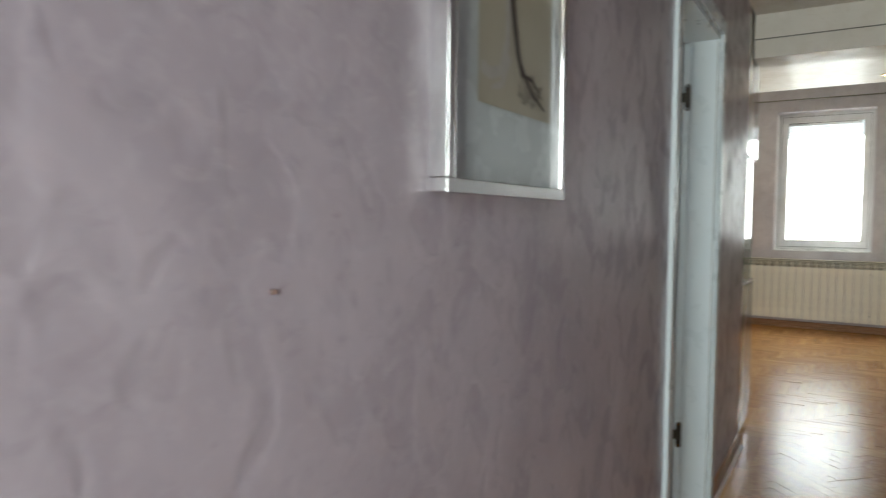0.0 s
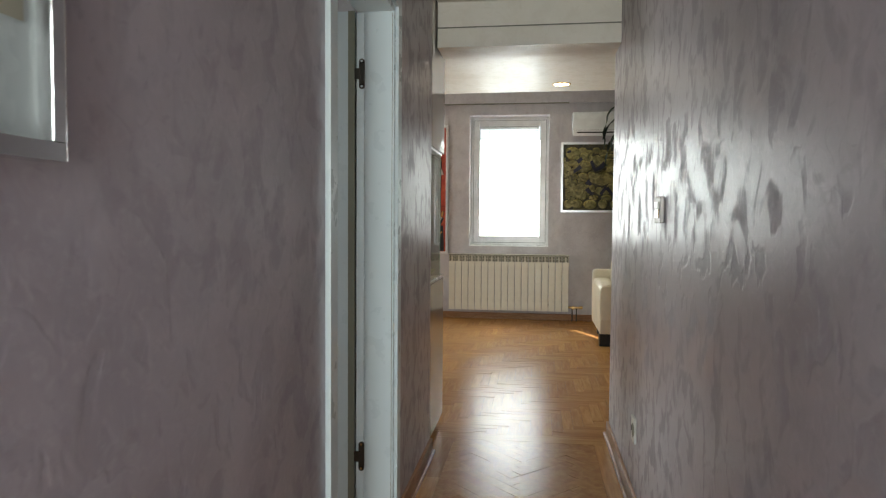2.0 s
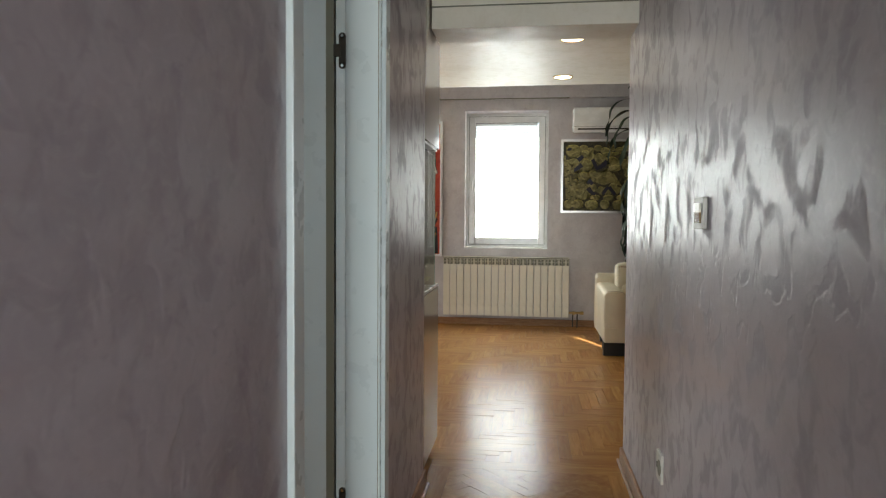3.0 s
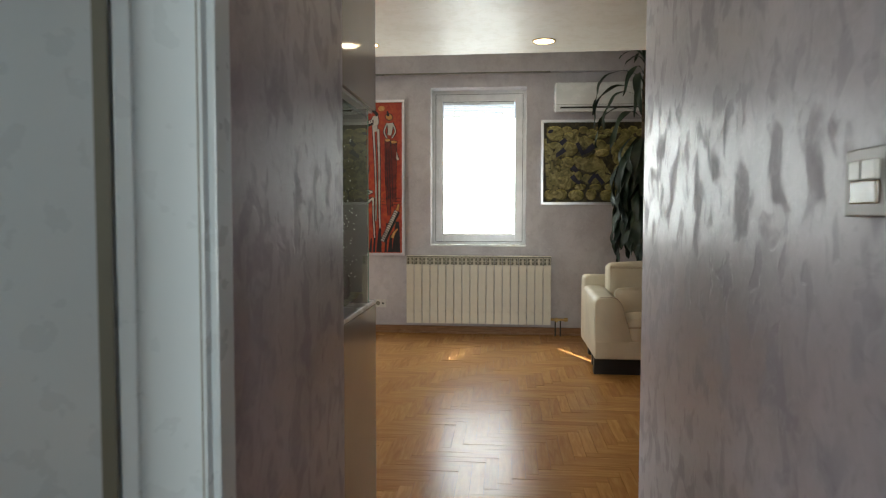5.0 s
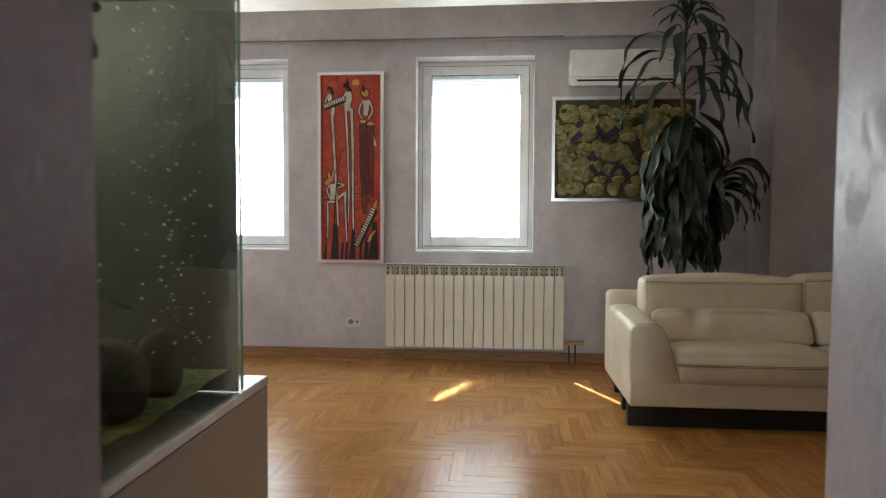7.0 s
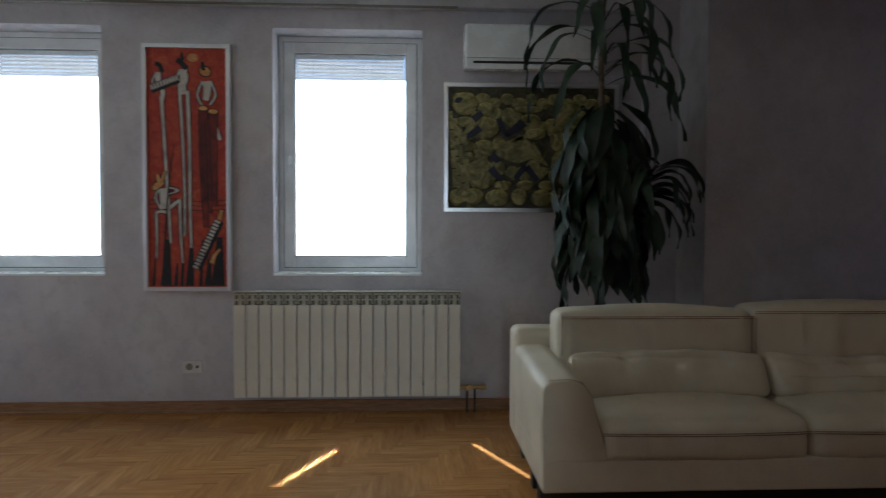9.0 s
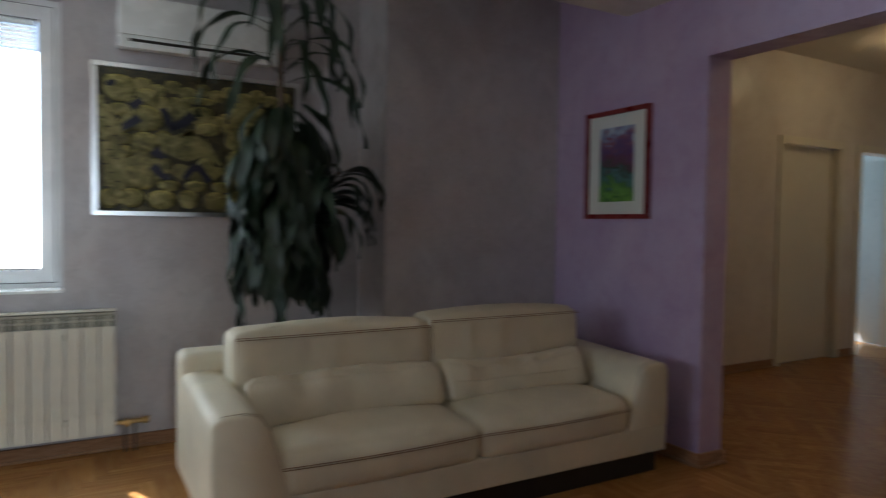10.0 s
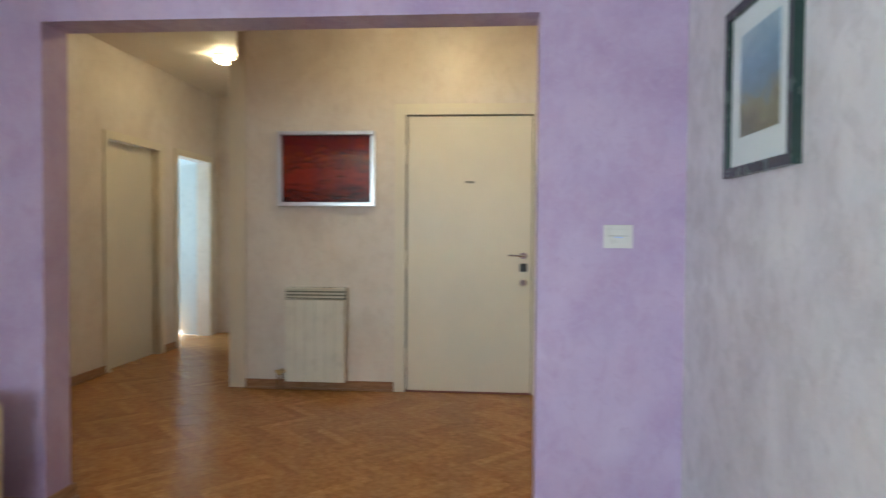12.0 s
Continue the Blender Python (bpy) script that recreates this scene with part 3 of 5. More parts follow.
# ---- pictures on the north wall ----
class Easel:
    """Flat shapes laid on a picture on the north wall; u to the right and v up, both 0 to 1."""

    def __init__(self, x0, x1, z0, z1, y):
        self.b, self.y = (x0, x1, z0, z1), y

    def at(self, u, v, lift=0.0):
        x0, x1, z0, z1 = self.b
        return (x0 + u * (x1 - x0), self.y - lift, z0 + v * (z1 - z0))

    def poly(self, bm, pts, lift, thick=0.0012):
        front = [bm.verts.new(self.at(u, v, lift + thick)) for u, v in pts]
        back = [bm.verts.new(self.at(u, v, lift)) for u, v in pts]
        bm.faces.new(front)
        for i in range(len(pts)):
            j = (i + 1) % len(pts)
            bm.faces.new((front[j], front[i], back[i], back[j]))

    def strip(self, bm, pts, w0, w1, lift):
        """A limb or stem: a ribbon through pts whose width goes from w0 to w1 (parts of the picture's width)."""
        k = (self.b[3] - self.b[2]) / (self.b[1] - self.b[0])
        left, right = [], []
        for i, (u, v) in enumerate(pts):
            a, b = pts[max(i - 1, 0)], pts[min(i + 1, len(pts) - 1)]
            d = Vector((b[0] - a[0], (b[1] - a[1]) * k)).normalized()
            w = (w0 + (w1 - w0) * i / (len(pts) - 1)) / 2
            left.append((u - d.y * w, v + d.x * w / k))
            right.append((u + d.y * w, v - d.x * w / k))
        self.poly(bm, left + right[::-1], lift)

    def disc(self, bm, u, v, ru, rv, lift, turn=0.0, n=14):
        k = (self.b[3] - self.b[2]) / (self.b[1] - self.b[0])
        c, s = math.cos(turn), math.sin(turn)
        pts = []
        for i in range(n):
            a = 2 * math.pi * i / n
            x, y = ru * math.cos(a), rv * k * math.sin(a)
            pts.append((u + x * c - y * s, v + (x * s + y * c) / k))
        self.poly(bm, pts, lift)


def fix(bm):
    bmesh.ops.recalc_face_normals(bm, faces=bm.faces)
    return bm


def each_piece(name, bm, material, root, smooth=False):
    """Every separate shape of bm becomes a part of its own."""
    left = set(bm.verts)
    while left:
        group, queue = [], [left.pop()]
        while queue:
            v = queue.pop()
            group.append(v)
            for e in v.link_edges:
                o = e.other_vert(v)
                if o in left:
                    left.discard(o)
                    queue.append(o)
        one, twin = bmesh.new(), {}
        for v in group:
            twin[v] = one.verts.new(v.co)
        for f in {f for v in group for f in v.link_faces}:
            one.faces.new([twin[v] for v in f.verts])
        part(name, one, material, root, smooth=smooth)
    bm.free()


def framed_canvas(name, x0, x1, z0, z1, label, group, ground):
    root = thing("painting", ((x0 + x1) / 2, NORTH, z0), label, "painting", group)
    frame_parts(root, "y", x0, x1, z0, z1, NORTH, -1, 0.026, 0.035, SILVER)
    part("canvas", sheet("y", x0 + 0.02, x1 - 0.02, z0 + 0.02, z1 - 0.02, NORTH, -1, 0.016), ground, root)
    return root, Easel(x0 + 0.027, x1 - 0.027, z0 + 0.027, z1 - 0.027, NORTH - 0.016)


def curve(pts, n=5):
    """A smooth line through pts."""
    out = []
    for i in range(len(pts) - 1):
        p0, p1, p2, p3 = (Vector(pts[min(max(k, 0), len(pts) - 1)]) for k in (i - 1, i, i + 1, i + 2))
        for k in range(n):
            t = k / n
            out.append(tuple(0.5 * (2 * p1 + (p2 - p0) * t + (2 * p0 - 5 * p1 + 4 * p2 - p3) * t * t + (3 * p1 - p0 - 3 * p2 + p3) * t ** 3)))
    return out + [tuple(pts[-1])]


def keyboard(e, dark, pale, a, b, width, n):
    e.strip(dark, [a, b], width, width, 0.0034)
    k = (e.b[3] - e.b[2]) / (e.b[1] - e.b[0])
    d = Vector((b[0] - a[0], (b[1] - a[1]) * k)).normalized()
    for i in range(n):
        f = (i + 0.5) / n
        u, v = a[0] + (b[0] - a[0]) * f, a[1] + (b[1] - a[1]) * f
        off = width * 0.4
        e.strip(pale, [(u - d.y * off, v + d.x * off / k), (u + d.y * off * 0.35, v - d.x * off * 0.35 / k)], width * 0.22, width * 0.26, 0.0048)


def red_painting(x0, x1, z0, z1, label, mirrored=False):
    root, e = framed_canvas("painting", x0, x1, z0, z1, label, "red paintings", RED_PAINT)
    pale, dark, logs, gold = (bmesh.new() for _ in range(4))
    g = (lambda u: 1 - u) if mirrored else (lambda u: u)

    def limb(pts, w0, w1, lift=0.001, bm=pale, rim=0.026):
        line = curve([(g(u), v) for u, v in pts])
        e.strip(dark, line, w0 + rim, w1 + rim, lift)
        e.strip(bm, line, w0, w1, lift + 0.0013)

    def ink(pts, w0, w1, lift=0.0008):
        e.strip(dark, curve([(g(u), v) for u, v in pts]), w0, w1, lift)

    # black feet and stems that grow from the lower edge
    for u, v, w in ((0.24, 0.20, 0.15), (0.44, 0.20, 0.05), (0.54, 0.165, 0.12), (0.68, 0.2, 0.05), (0.90, 0.21, 0.18), (0.08, 0.12, 0.05), (0.36, 0.1, 0.06), (0.77, 0.12, 0.1)):
        ink([(u, v), (u - 0.01, v * 0.5), (u - 0.025, 0.004)], w * 0.4, w, 0.0004)
    for v in (0.328, 0.347, 0.366):
        ink([(0.004, v), (0.3, v + 0.006), (0.65, v - 0.006), (0.996, v)], 0.009, 0.009, 0.0006)
    # first standing figure
    limb([(0.18, 0.80), (0.205, 0.66), (0.235, 0.47), (0.265, 0.30), (0.28, 0.185)], 0.042, 0.024)
    limb([(0.14, 0.90), (0.15, 0.86), (0.2, 0.82), (0.19, 0.785)], 0.07, 0.05, 0.0014)
    limb([(0.12, 0.895), (0.07, 0.86), (0.12, 0.84)], 0.022, 0.02, 0.0018)
    ink([(0.10, 0.935), (0.16, 0.93), (0.2, 0.90)], 0.05, 0.06, 0.003)
    # second standing figure with two long legs
    limb([(0.41, 0.825), (0.44, 0.64), (0.462, 0.39), (0.455, 0.215)], 0.036, 0.018)
    limb([(0.51, 0.825), (0.53, 0.58), (0.53, 0.33), (0.54, 0.165)], 0.044, 0.024)
    limb([(0.45, 0.915), (0.47, 0.875), (0.44, 0.845), (0.46, 0.81)], 0.10, 0.10, 0.0014)
    limb([(0.42, 0.91), (0.37, 0.875), (0.36, 0.85)], 0.024, 0.02, 0.0018)
    ink([(0.38, 0.952), (0.44, 0.94), (0.5, 0.915)], 0.06, 0.07, 0.003)
    ink([(0.44, 0.985), (0.45, 0.95)], 0.02, 0.05, 0.003)
    # third figure at the drums
    for a, b, c, w in (((0.705, 0.75), (0.70, 0.5), (0.735, 0.25), 0.105), ((0.835, 0.737), (0.83, 0.52), (0.84, 0.34), 0.115), ((0.76, 0.7), (0.77, 0.5), (0.79, 0.31), 0.06)):
        limb([a, b, c], w, w * 0.55, 0.0016, logs, 0.022)
    for u, v, w in ((0.705, 0.752, 0.055), (0.835, 0.739, 0.062)):
        e.disc(dark, g(u), v, w + 0.012, 0.0125, 0.0034)
        e.disc(gold, g(u), v, w, 0.0095, 0.0048)
    limb([(0.75, 0.865), (0.76, 0.83), (0.74, 0.785)], 0.115, 0.07, 0.0016)
    limb([(0.70, 0.865), (0.635, 0.81), (0.69, 0.765)], 0.026, 0.022, 0.0024)
    limb([(0.80, 0.865), (0.865, 0.81), (0.79, 0.765)], 0.026, 0.022, 0.0024)
    limb([(0.88, 0.67), (0.915, 0.62)], 0.02, 0.05, 0.001)
    e.disc(dark, g(0.735), 0.905, 0.085, 0.024, 0.003, -0.5)
    e.disc(gold, g(0.735), 0.905, 0.07, 0.019, 0.0045, -0.5)
    ink([(0.70, 0.945), (0.72, 0.91)], 0.03, 0.05, 0.006)
    for k in range(3):
        ink([(0.68 + 0.05 * k, 0.70), (0.7 + 0.05 * k, 0.5), (0.72 + 0.045 * k, 0.36)], 0.006, 0.012, 0.0046)
    # the seated figure with a wide hat and a stick
    limb([(0.245, 0.325), (0.33, 0.35), (0.405, 0.368)], 0.045, 0.035, 0.0014)
    limb([(0.40, 0.37), (0.405, 0.25), (0.43, 0.10)], 0.034, 0.02, 0.0018)
    limb([(0.23, 0.315), (0.15, 0.318), (0.10, 0.312)], 0.04, 0.03, 0.0014)
    limb([(0.10, 0.315), (0.105, 0.22), (0.10, 0.12)], 0.028, 0.018, 0.0018)
    limb([(0.20, 0.415), (0.2, 0.375), (0.185, 0.33)], 0.12, 0.075, 0.0022)
    limb([(0.14, 0.41), (0.095, 0.375), (0.17, 0.325)], 0.024, 0.02, 0.003)
    limb([(0.26, 0.42), (0.385, 0.408), (0.27, 0.392)], 0.024, 0.02, 0.003)
    ink([(0.337, 0.6), (0.255, 0.4), (0.19, 0.083)], 0.008, 0.03, 0.0048)
    e.disc(dark, g(0.135), 0.432, 0.115, 0.019, 0.0045, 0.75 if not mirrored else -0.75)
    e.disc(gold, g(0.135), 0.432, 0.1, 0.0145, 0.006, 0.75 if not mirrored else -0.75)
    limb([(0.15, 0.44), (0.12, 0.475)], 0.05, 0.035, 0.0062, gold)
    limb([(0.18, 0.445), (0.22, 0.49)], 0.04, 0.02, 0.0062, gold)
    keyboard(e, dark, pale, (g(0.05), 0.83), (g(0.40), 0.875), 0.12, 9)
    keyboard(e, dark, pale, (g(0.60), 0.075), (g(0.90), 0.28), 0.13, 15)
    limb([(0.80, 0.10), (0.84, 0.135), (0.91, 0.16)], 0.06, 0.03, 0.0036, gold)
    limb([(0.90, 0.285), (0.93, 0.325)], 0.06, 0.03, 0.0036, gold)
    e.disc(gold, g(0.58), 0.962, 0.07, 0.018, 0.0004)
    for n, b, m in (("pale_shape", pale, PALE_PAINT), ("dark_shape", dark, NIGHT_PAINT), ("maroon_shape", logs, MAROON_PAINT), ("ochre_shape", gold, OCHRE_PAINT)):
        each_piece(n, fix(b), m, root)
    return root


red_painting(-1.634, -1.084, 0.789, 2.357, "tall red painting with long pale figures and keyboards, silver frame")
red_painting(-3.68, -3.135, 0.780, 2.370, "tall red painting with pale figures and a drum, silver frame", True)


def relief_painting(x0, x1, z0, z1):
    root, e = framed_canvas("painting", x0, x1, z0, z1, "olive gold painting of heaped fruit in a white frame", "", OLIVE_DARK)
    rnd = random.Random(5)
    heap, dark, leaf = bmesh.new(), bmesh.new(), bmesh.new()
    w, h = e.b[1] - e.b[0], e.b[3] - e.b[2]

    def dome(bm, u, v, ru, rv, high):
        x, y, z = e.at(u, v, 0.0)
        ru, rv = min(ru, u * w - 0.002, (1 - u) * w - 0.002), min(rv, v * h - 0.002, (1 - v) * h - 0.002)
        m = Matrix.Translation((x, y, z)) @ Matrix.Diagonal((max(ru, 0.008), high, max(rv, 0.008), 1))
        bmesh.ops.create_uvsphere(bm, u_segments=12, v_segments=8, radius=1.0, matrix=m)

    def lump(u, v, ru, rv, high=0.009):
        dome(heap, u, v, ru * w, rv * h, high)

    # a row of round fruit along the top and heaps filling the far half
    for i in range(13):
        lump(0.06 + 0.073 * i, 0.905 - 0.035 * (i % 2), 0.04 + 0.006 * (i % 3), 0.05, 0.006)
    for i in range(34):
        lump(rnd.uniform(0.12, 0.96), rnd.uniform(0.2, 0.8), rnd.uniform(0.035, 0.055), rnd.uniform(0.045, 0.07), 0.0055)
    for i in range(16):
        lump(rnd.uniform(0.66, 0.95), rnd.uniform(0.22, 0.84), rnd.uniform(0.045, 0.075), rnd.uniform(0.06, 0.1), 0.008)
    # jar, shoulders and head cloths
    for u, v, ru, rv in ((0.1, 0.865, 0.085, 0.1), (0.205, 0.665, 0.112, 0.1), (0.1, 0.715, 0.055, 0.05), (0.225, 0.82, 0.056, 0.065), (0.49, 0.715, 0.075, 0.075), (0.525, 0.62, 0.07, 0.055),
                         (0.213, 0.495, 0.072, 0.078), (0.127, 0.51, 0.034, 0.048), (0.123, 0.42, 0.036, 0.05), (0.305, 0.53, 0.047, 0.06), (0.2, 0.25, 0.1, 0.1), (0.2, 0.345, 0.075, 0.06)):
        lump(u, v, ru, rv, 0.0115)
    lump(0.48, 0.823, 0.095, 0.034, 0.011)
    lump(0.477, 0.865, 0.025, 0.03, 0.014)
    e.disc(leaf, 0.06, 0.89, 0.033, 0.03, 0.0115, 0.4)
    e.disc(dark, 0.06, 0.89, 0.025, 0.021, 0.0127, 0.4)
    # big stones along the lower edge
    for i, u in enumerate((0.05, 0.155, 0.295, 0.43, 0.565, 0.68, 0.8, 0.93)):
        lump(u, 0.085 + 0.01 * (i % 2), 0.054 + 0.012 * (i % 3), 0.075, 0.0125)
    for u in (0.33, 0.465, 0.6):
        lump(u, 0.19, 0.058, 0.047, 0.012)
    # dark arms
    for pts, w0, w1 in (([(0.2, 0.79), (0.175, 0.76), (0.15, 0.73)], 0.035, 0.045), ([(0.19, 0.665), (0.14, 0.61), (0.09, 0.57)], 0.045, 0.03), ([(0.3, 0.745), (0.325, 0.66), (0.355, 0.59)], 0.035, 0.03),
                        ([(0.45, 0.715), (0.4, 0.65), (0.345, 0.61)], 0.055, 0.03), ([(0.255, 0.44), (0.285, 0.41), (0.3, 0.38)], 0.05, 0.03), ([(0.255, 0.33), (0.29, 0.27), (0.33, 0.235)], 0.05, 0.025),
                        ([(0.405, 0.24), (0.44, 0.31), (0.468, 0.345)], 0.03, 0.04), ([(0.468, 0.345), (0.5, 0.29), (0.535, 0.23)], 0.04, 0.03)):
        e.strip(dark, curve(pts), w0, w1, 0.0128)
    # leaves, hat brims and a bunch of bananas
    for pts in ([(0.125, 0.365), (0.2, 0.42), (0.26, 0.37), (0.255, 0.275), (0.2, 0.29)], [(0.32, 0.3), (0.44, 0.345), (0.395, 0.225)], [(0.485, 0.36), (0.63, 0.33), (0.555, 0.235)], [(0.485, 0.42), (0.51, 0.555), (0.605, 0.345)],
                [(0.29, 0.77), (0.43, 0.74), (0.37, 0.67)], [(0.05, 0.74), (0.13, 0.75), (0.17, 0.72), (0.1, 0.69)]):
        e.poly(leaf, pts, 0.0121)
    for i in range(13):
        a = -1.15 + i * 0.17
        e.strip(leaf, curve([(0.475 - 0.012 * i * 0.4, 0.6), (0.42 + 0.085 * a, 0.54 - 0.02 * abs(a)), (0.415 + 0.1 * a, 0.37 + 0.05 * abs(a))]), 0.02, 0.026, 0.0122 + 0.001 * (i % 3))
    # bamboo stems
    for k in range(4):
        for m in range(4):
            e.strip(leaf, [(0.012 + 0.028 * k + 0.008 * m, 0.8 - 0.06 * k - 0.16 * m), (0.018 + 0.028 * k + 0.008 * m, 0.65 - 0.06 * k - 0.16 * m)], 0.026, 0.026, 0.0125 + 0.0006 * ((k + m) % 2))
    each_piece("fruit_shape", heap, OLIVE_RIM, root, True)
    each_piece("dark_shape", fix(dark), INDIGO, root)
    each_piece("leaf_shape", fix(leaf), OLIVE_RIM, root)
    return root


relief_painting(0.278, 1.42, 1.304, 2.137)


# ---- pictures on the other walls ----
def print_on_wall(name, plane, u0, u1, z0, z1, at, out, bar, frame_mat, board, image, inset, label, depth=0.028, category="picture"):
    mid = ((u0 + u1) / 2, at, z0) if plane == "y" else (at, (u0 + u1) / 2, z0)
    root = thing("framed_picture", mid, label, category)
    frame_parts(root, plane, u0, u1, z0, z1, at, out, bar, depth, frame_mat)
    part("mat_board", sheet(plane, u0 + bar * 0.6, u1 - bar * 0.6, z0 + bar * 0.6, z1 - bar * 0.6, at, out, 0.012), board, root)
    if image:
        part("print", sheet(plane, u0 + inset[0], u1 - inset[0], z0 + inset[1], z1 - inset[2], at + out * 0.012, out, 0.0025), image, root)
    pane = part("glass", one_face(sheet(plane, u0 + bar * 0.8, u1 - bar * 0.8, z0 + bar * 0.8, z1 - bar * 0.8, at + out * 0.018, out, 0.002), (0, out, 0) if plane == "y" else (out, 0, 0)), PICTURE_GLASS, root)
    pane.visible_shadow = False
    return root


print_on_wall("print", "x", 7.16, 7.695, 1.329, 1.993, EAST, -1, 0.028, RED_FRAME, MAT_BOARD, LANDSCAPE, (0.125, 0.105, 0.105),
              "small bright garden landscape in a dark red frame")
print_on_wall("print", "x", 5.744, 6.523, 1.471, 2.063, HX, -1, 0.03, SILVER, SUNSET, None, (0, 0, 0),
              "dark red abstract picture in a wide silver frame", 0.05)
print_on_wall("print", "y", 2.07, 2.575, 1.456, 1.99, SOUTH, 1, 0.03, GREEN_FRAME, MAT_BOARD, SEASCAPE, (0.11, 0.12, 0.1),
              "pale seascape print in a dark green frame")
PY0, PY1, PZ0, PZ1 = 0.668, 1.085, 1.257, 1.95
drawing = print_on_wall("print", "x", PY0, PY1, PZ0, PZ1, CL, 1, 0.02, CHROME, FROST_MAT, None, (0, 0, 0),
                        "beige flower drawing with a wide mat in a chrome frame", 0.03)
bm = bmesh.new()
f = bm.faces.new([bm.verts.new((CL + 0.0145, y, z)) for y, z in ((PY0 + 0.108, 1.394), (PY1 - 0.04, 1.394), (PY1 - 0.04, PZ1 - 0.08), (PY0 + 0.108, PZ1 - 0.08))])

part("drawn_sheet", fix(bm), BEIGE_PHOTO, drawing)
stem, petal, washed = bmesh.new(), bmesh.new(), bmesh.new()


def ribbon(bm, pts, w0, w1, x):
    rows = []
    for i, (y, z) in enumerate(pts):
        a, b = pts[max(i - 1, 0)], pts[min(i + 1, len(pts) - 1)]
        d = Vector((b[0] - a[0], b[1] - a[1])).normalized()
        w = (w0 + (w1 - w0) * i / (len(pts) - 1)) / 2
        rows.append([bm.verts.new((x, y - d.y * w, z + d.x * w)), bm.verts.new((x, y + d.y * w, z - d.x * w))])
    for p, q in zip(rows, rows[1:]):
        bm.faces.new((p[0], p[1], q[1], q[0]))


ribbon(stem, [(0.86, 1.86), (0.87, 1.66), (0.885, 1.56), (0.905, 1.49), (0.925, 1.455)], 0.02, 0.012, CL + 0.0160)
ribbon(stem, [(0.915, 1.475), (0.96, 1.435), (1.015, 1.412)], 0.01, 0.004, CL + 0.0160)
ribbon(stem, [(0.92, 1.46), (0.965, 1.455), (1.005, 1.43)], 0.008, 0.003, CL + 0.0161)
rnd = random.Random(21)
for i in range(26):
    a, r = i * 2.4, 0.012 + 0.0014 * i
    y, z = 0.95 + 0.9 * r * math.cos(a), 1.437 + 0.55 * r * math.sin(a)
    ribbon(washed, [(y, z), (y + rnd.uniform(-0.02, 0.02), z + rnd.uniform(-0.014, 0.014))], 0.016, 0.006, CL + 0.0155 + 0.00002 * i)
ribbon(petal, [(0.872, 1.6), (0.868, 1.5), (0.848, 1.452), (0.81, 1.44), (0.782, 1.448)], 0.016, 0.02, CL + 0.0158)
ribbon(petal, [(0.872, 1.48), (0.85, 1.43), (0.815, 1.42)], 0.022, 0.006, CL + 0.0157)
part("drawn_flower", washed, mottled("washed_grey_brown", (0.24, 0.2, 0.15), (0.33, 0.29, 0.22), (0.42, 0.38, 0.3), 30, 0.5), drawing)
part("drawn_stem", stem, DRAWN_BROWN, drawing)
part("drawn_petal", petal, PALE_PAINT, drawing)


# ---- aquarium on its cabinet ----
AX0, AX1, AY1 = -1.85, -0.555, 4.29
base = thing("aquarium_cabinet", (-1.2, 4.0, 0), "glossy taupe lacquered cabinet that carries the aquarium", "cabinet")
part("plinth", boxed(AX0, AX1 - 0.03, LEND + 0.004, AY1 - 0.03, 0.0, 0.05), BLACK, base)
part("body", boxed(AX0, AX1, LEND + 0.004, AY1, 0.05, 0.862, 0.003), GLOSS_CREAM, base)
part("top_edge", boxed(AX0, AX1 + 0.001, LEND + 0.004, AY1 + 0.001, 0.864, 0.88, 0.003), PVC, base, "pale lacquered top edge")
hood = thing("aquarium_hood", (-1.2, 4.0, 1.575), "glossy taupe cabinet above the tank up to the ceiling", "cabinet")
part("body", boxed(AX0, AX1, LEND + 0.004, AY1 + 0.008, 1.583, CEIL - 0.002, 0.003), GLOSS_CREAM, hood)
part("lower_edge", boxed(AX0 + 0.02, AX1 - 0.012, LEND + 0.01, AY1 - 0.004, 1.572, 1.582), SILVER, hood, "thin metal lower edge")
tank = thing("aquarium", (-1.2, 4.0, 0.88), "tall glass aquarium with green gravel, stones and rising bubbles", "aquarium")
TX0, TX1, TY0, TY1, TZ0, TZ1 = AX0 + 0.03, AX1 - 0.006, LEND + 0.02, 4.185, 0.881, 1.571
G = 0.010
for way, b in (((1, 0, 0), (TX1 - G, TX1, TY0, TY1, TZ0, TZ1)), ((0, 1, 0), (TX0, TX1, TY1 - G, TY1, TZ0, TZ1))):
    p = part("pane", one_face(boxed(*b), way), TANK_GLASS, tank)
    p.visible_shadow = False
GREEN_EDGE = mat("green_glass_edge", (0.12, 0.27, 0.2), 0.6)
part("glass_edge", boxed(TX1 - 0.001, TX1 + 0.001, TY1 - 0.006, TY1 + 0.001, TZ0, TZ1), GREEN_EDGE, tank)
part("back_panel", boxed(TX0 + G, TX1 - G - 0.002, TY0 + G, TY0 + G + 0.006, TZ0, TZ1), mottled("murky_tank_backing", (0.03, 0.035, 0.02), (0.06, 0.06, 0.045), (0.1, 0.11, 0.07), 6), tank)
# added opaque sheet, in place of the water's murky internal reflection at this pane
part("water_reflection_panel", boxed(TX0 + G, TX1 - 0.002, TY1 - G - 0.004, TY1 - G - 0.001, TZ0, TZ1), mottled("murky_water_reflection", (0.06, 0.06, 0.05), (0.1, 0.1, 0.085), (0.15, 0.15, 0.125), 3, 0.6), tank)
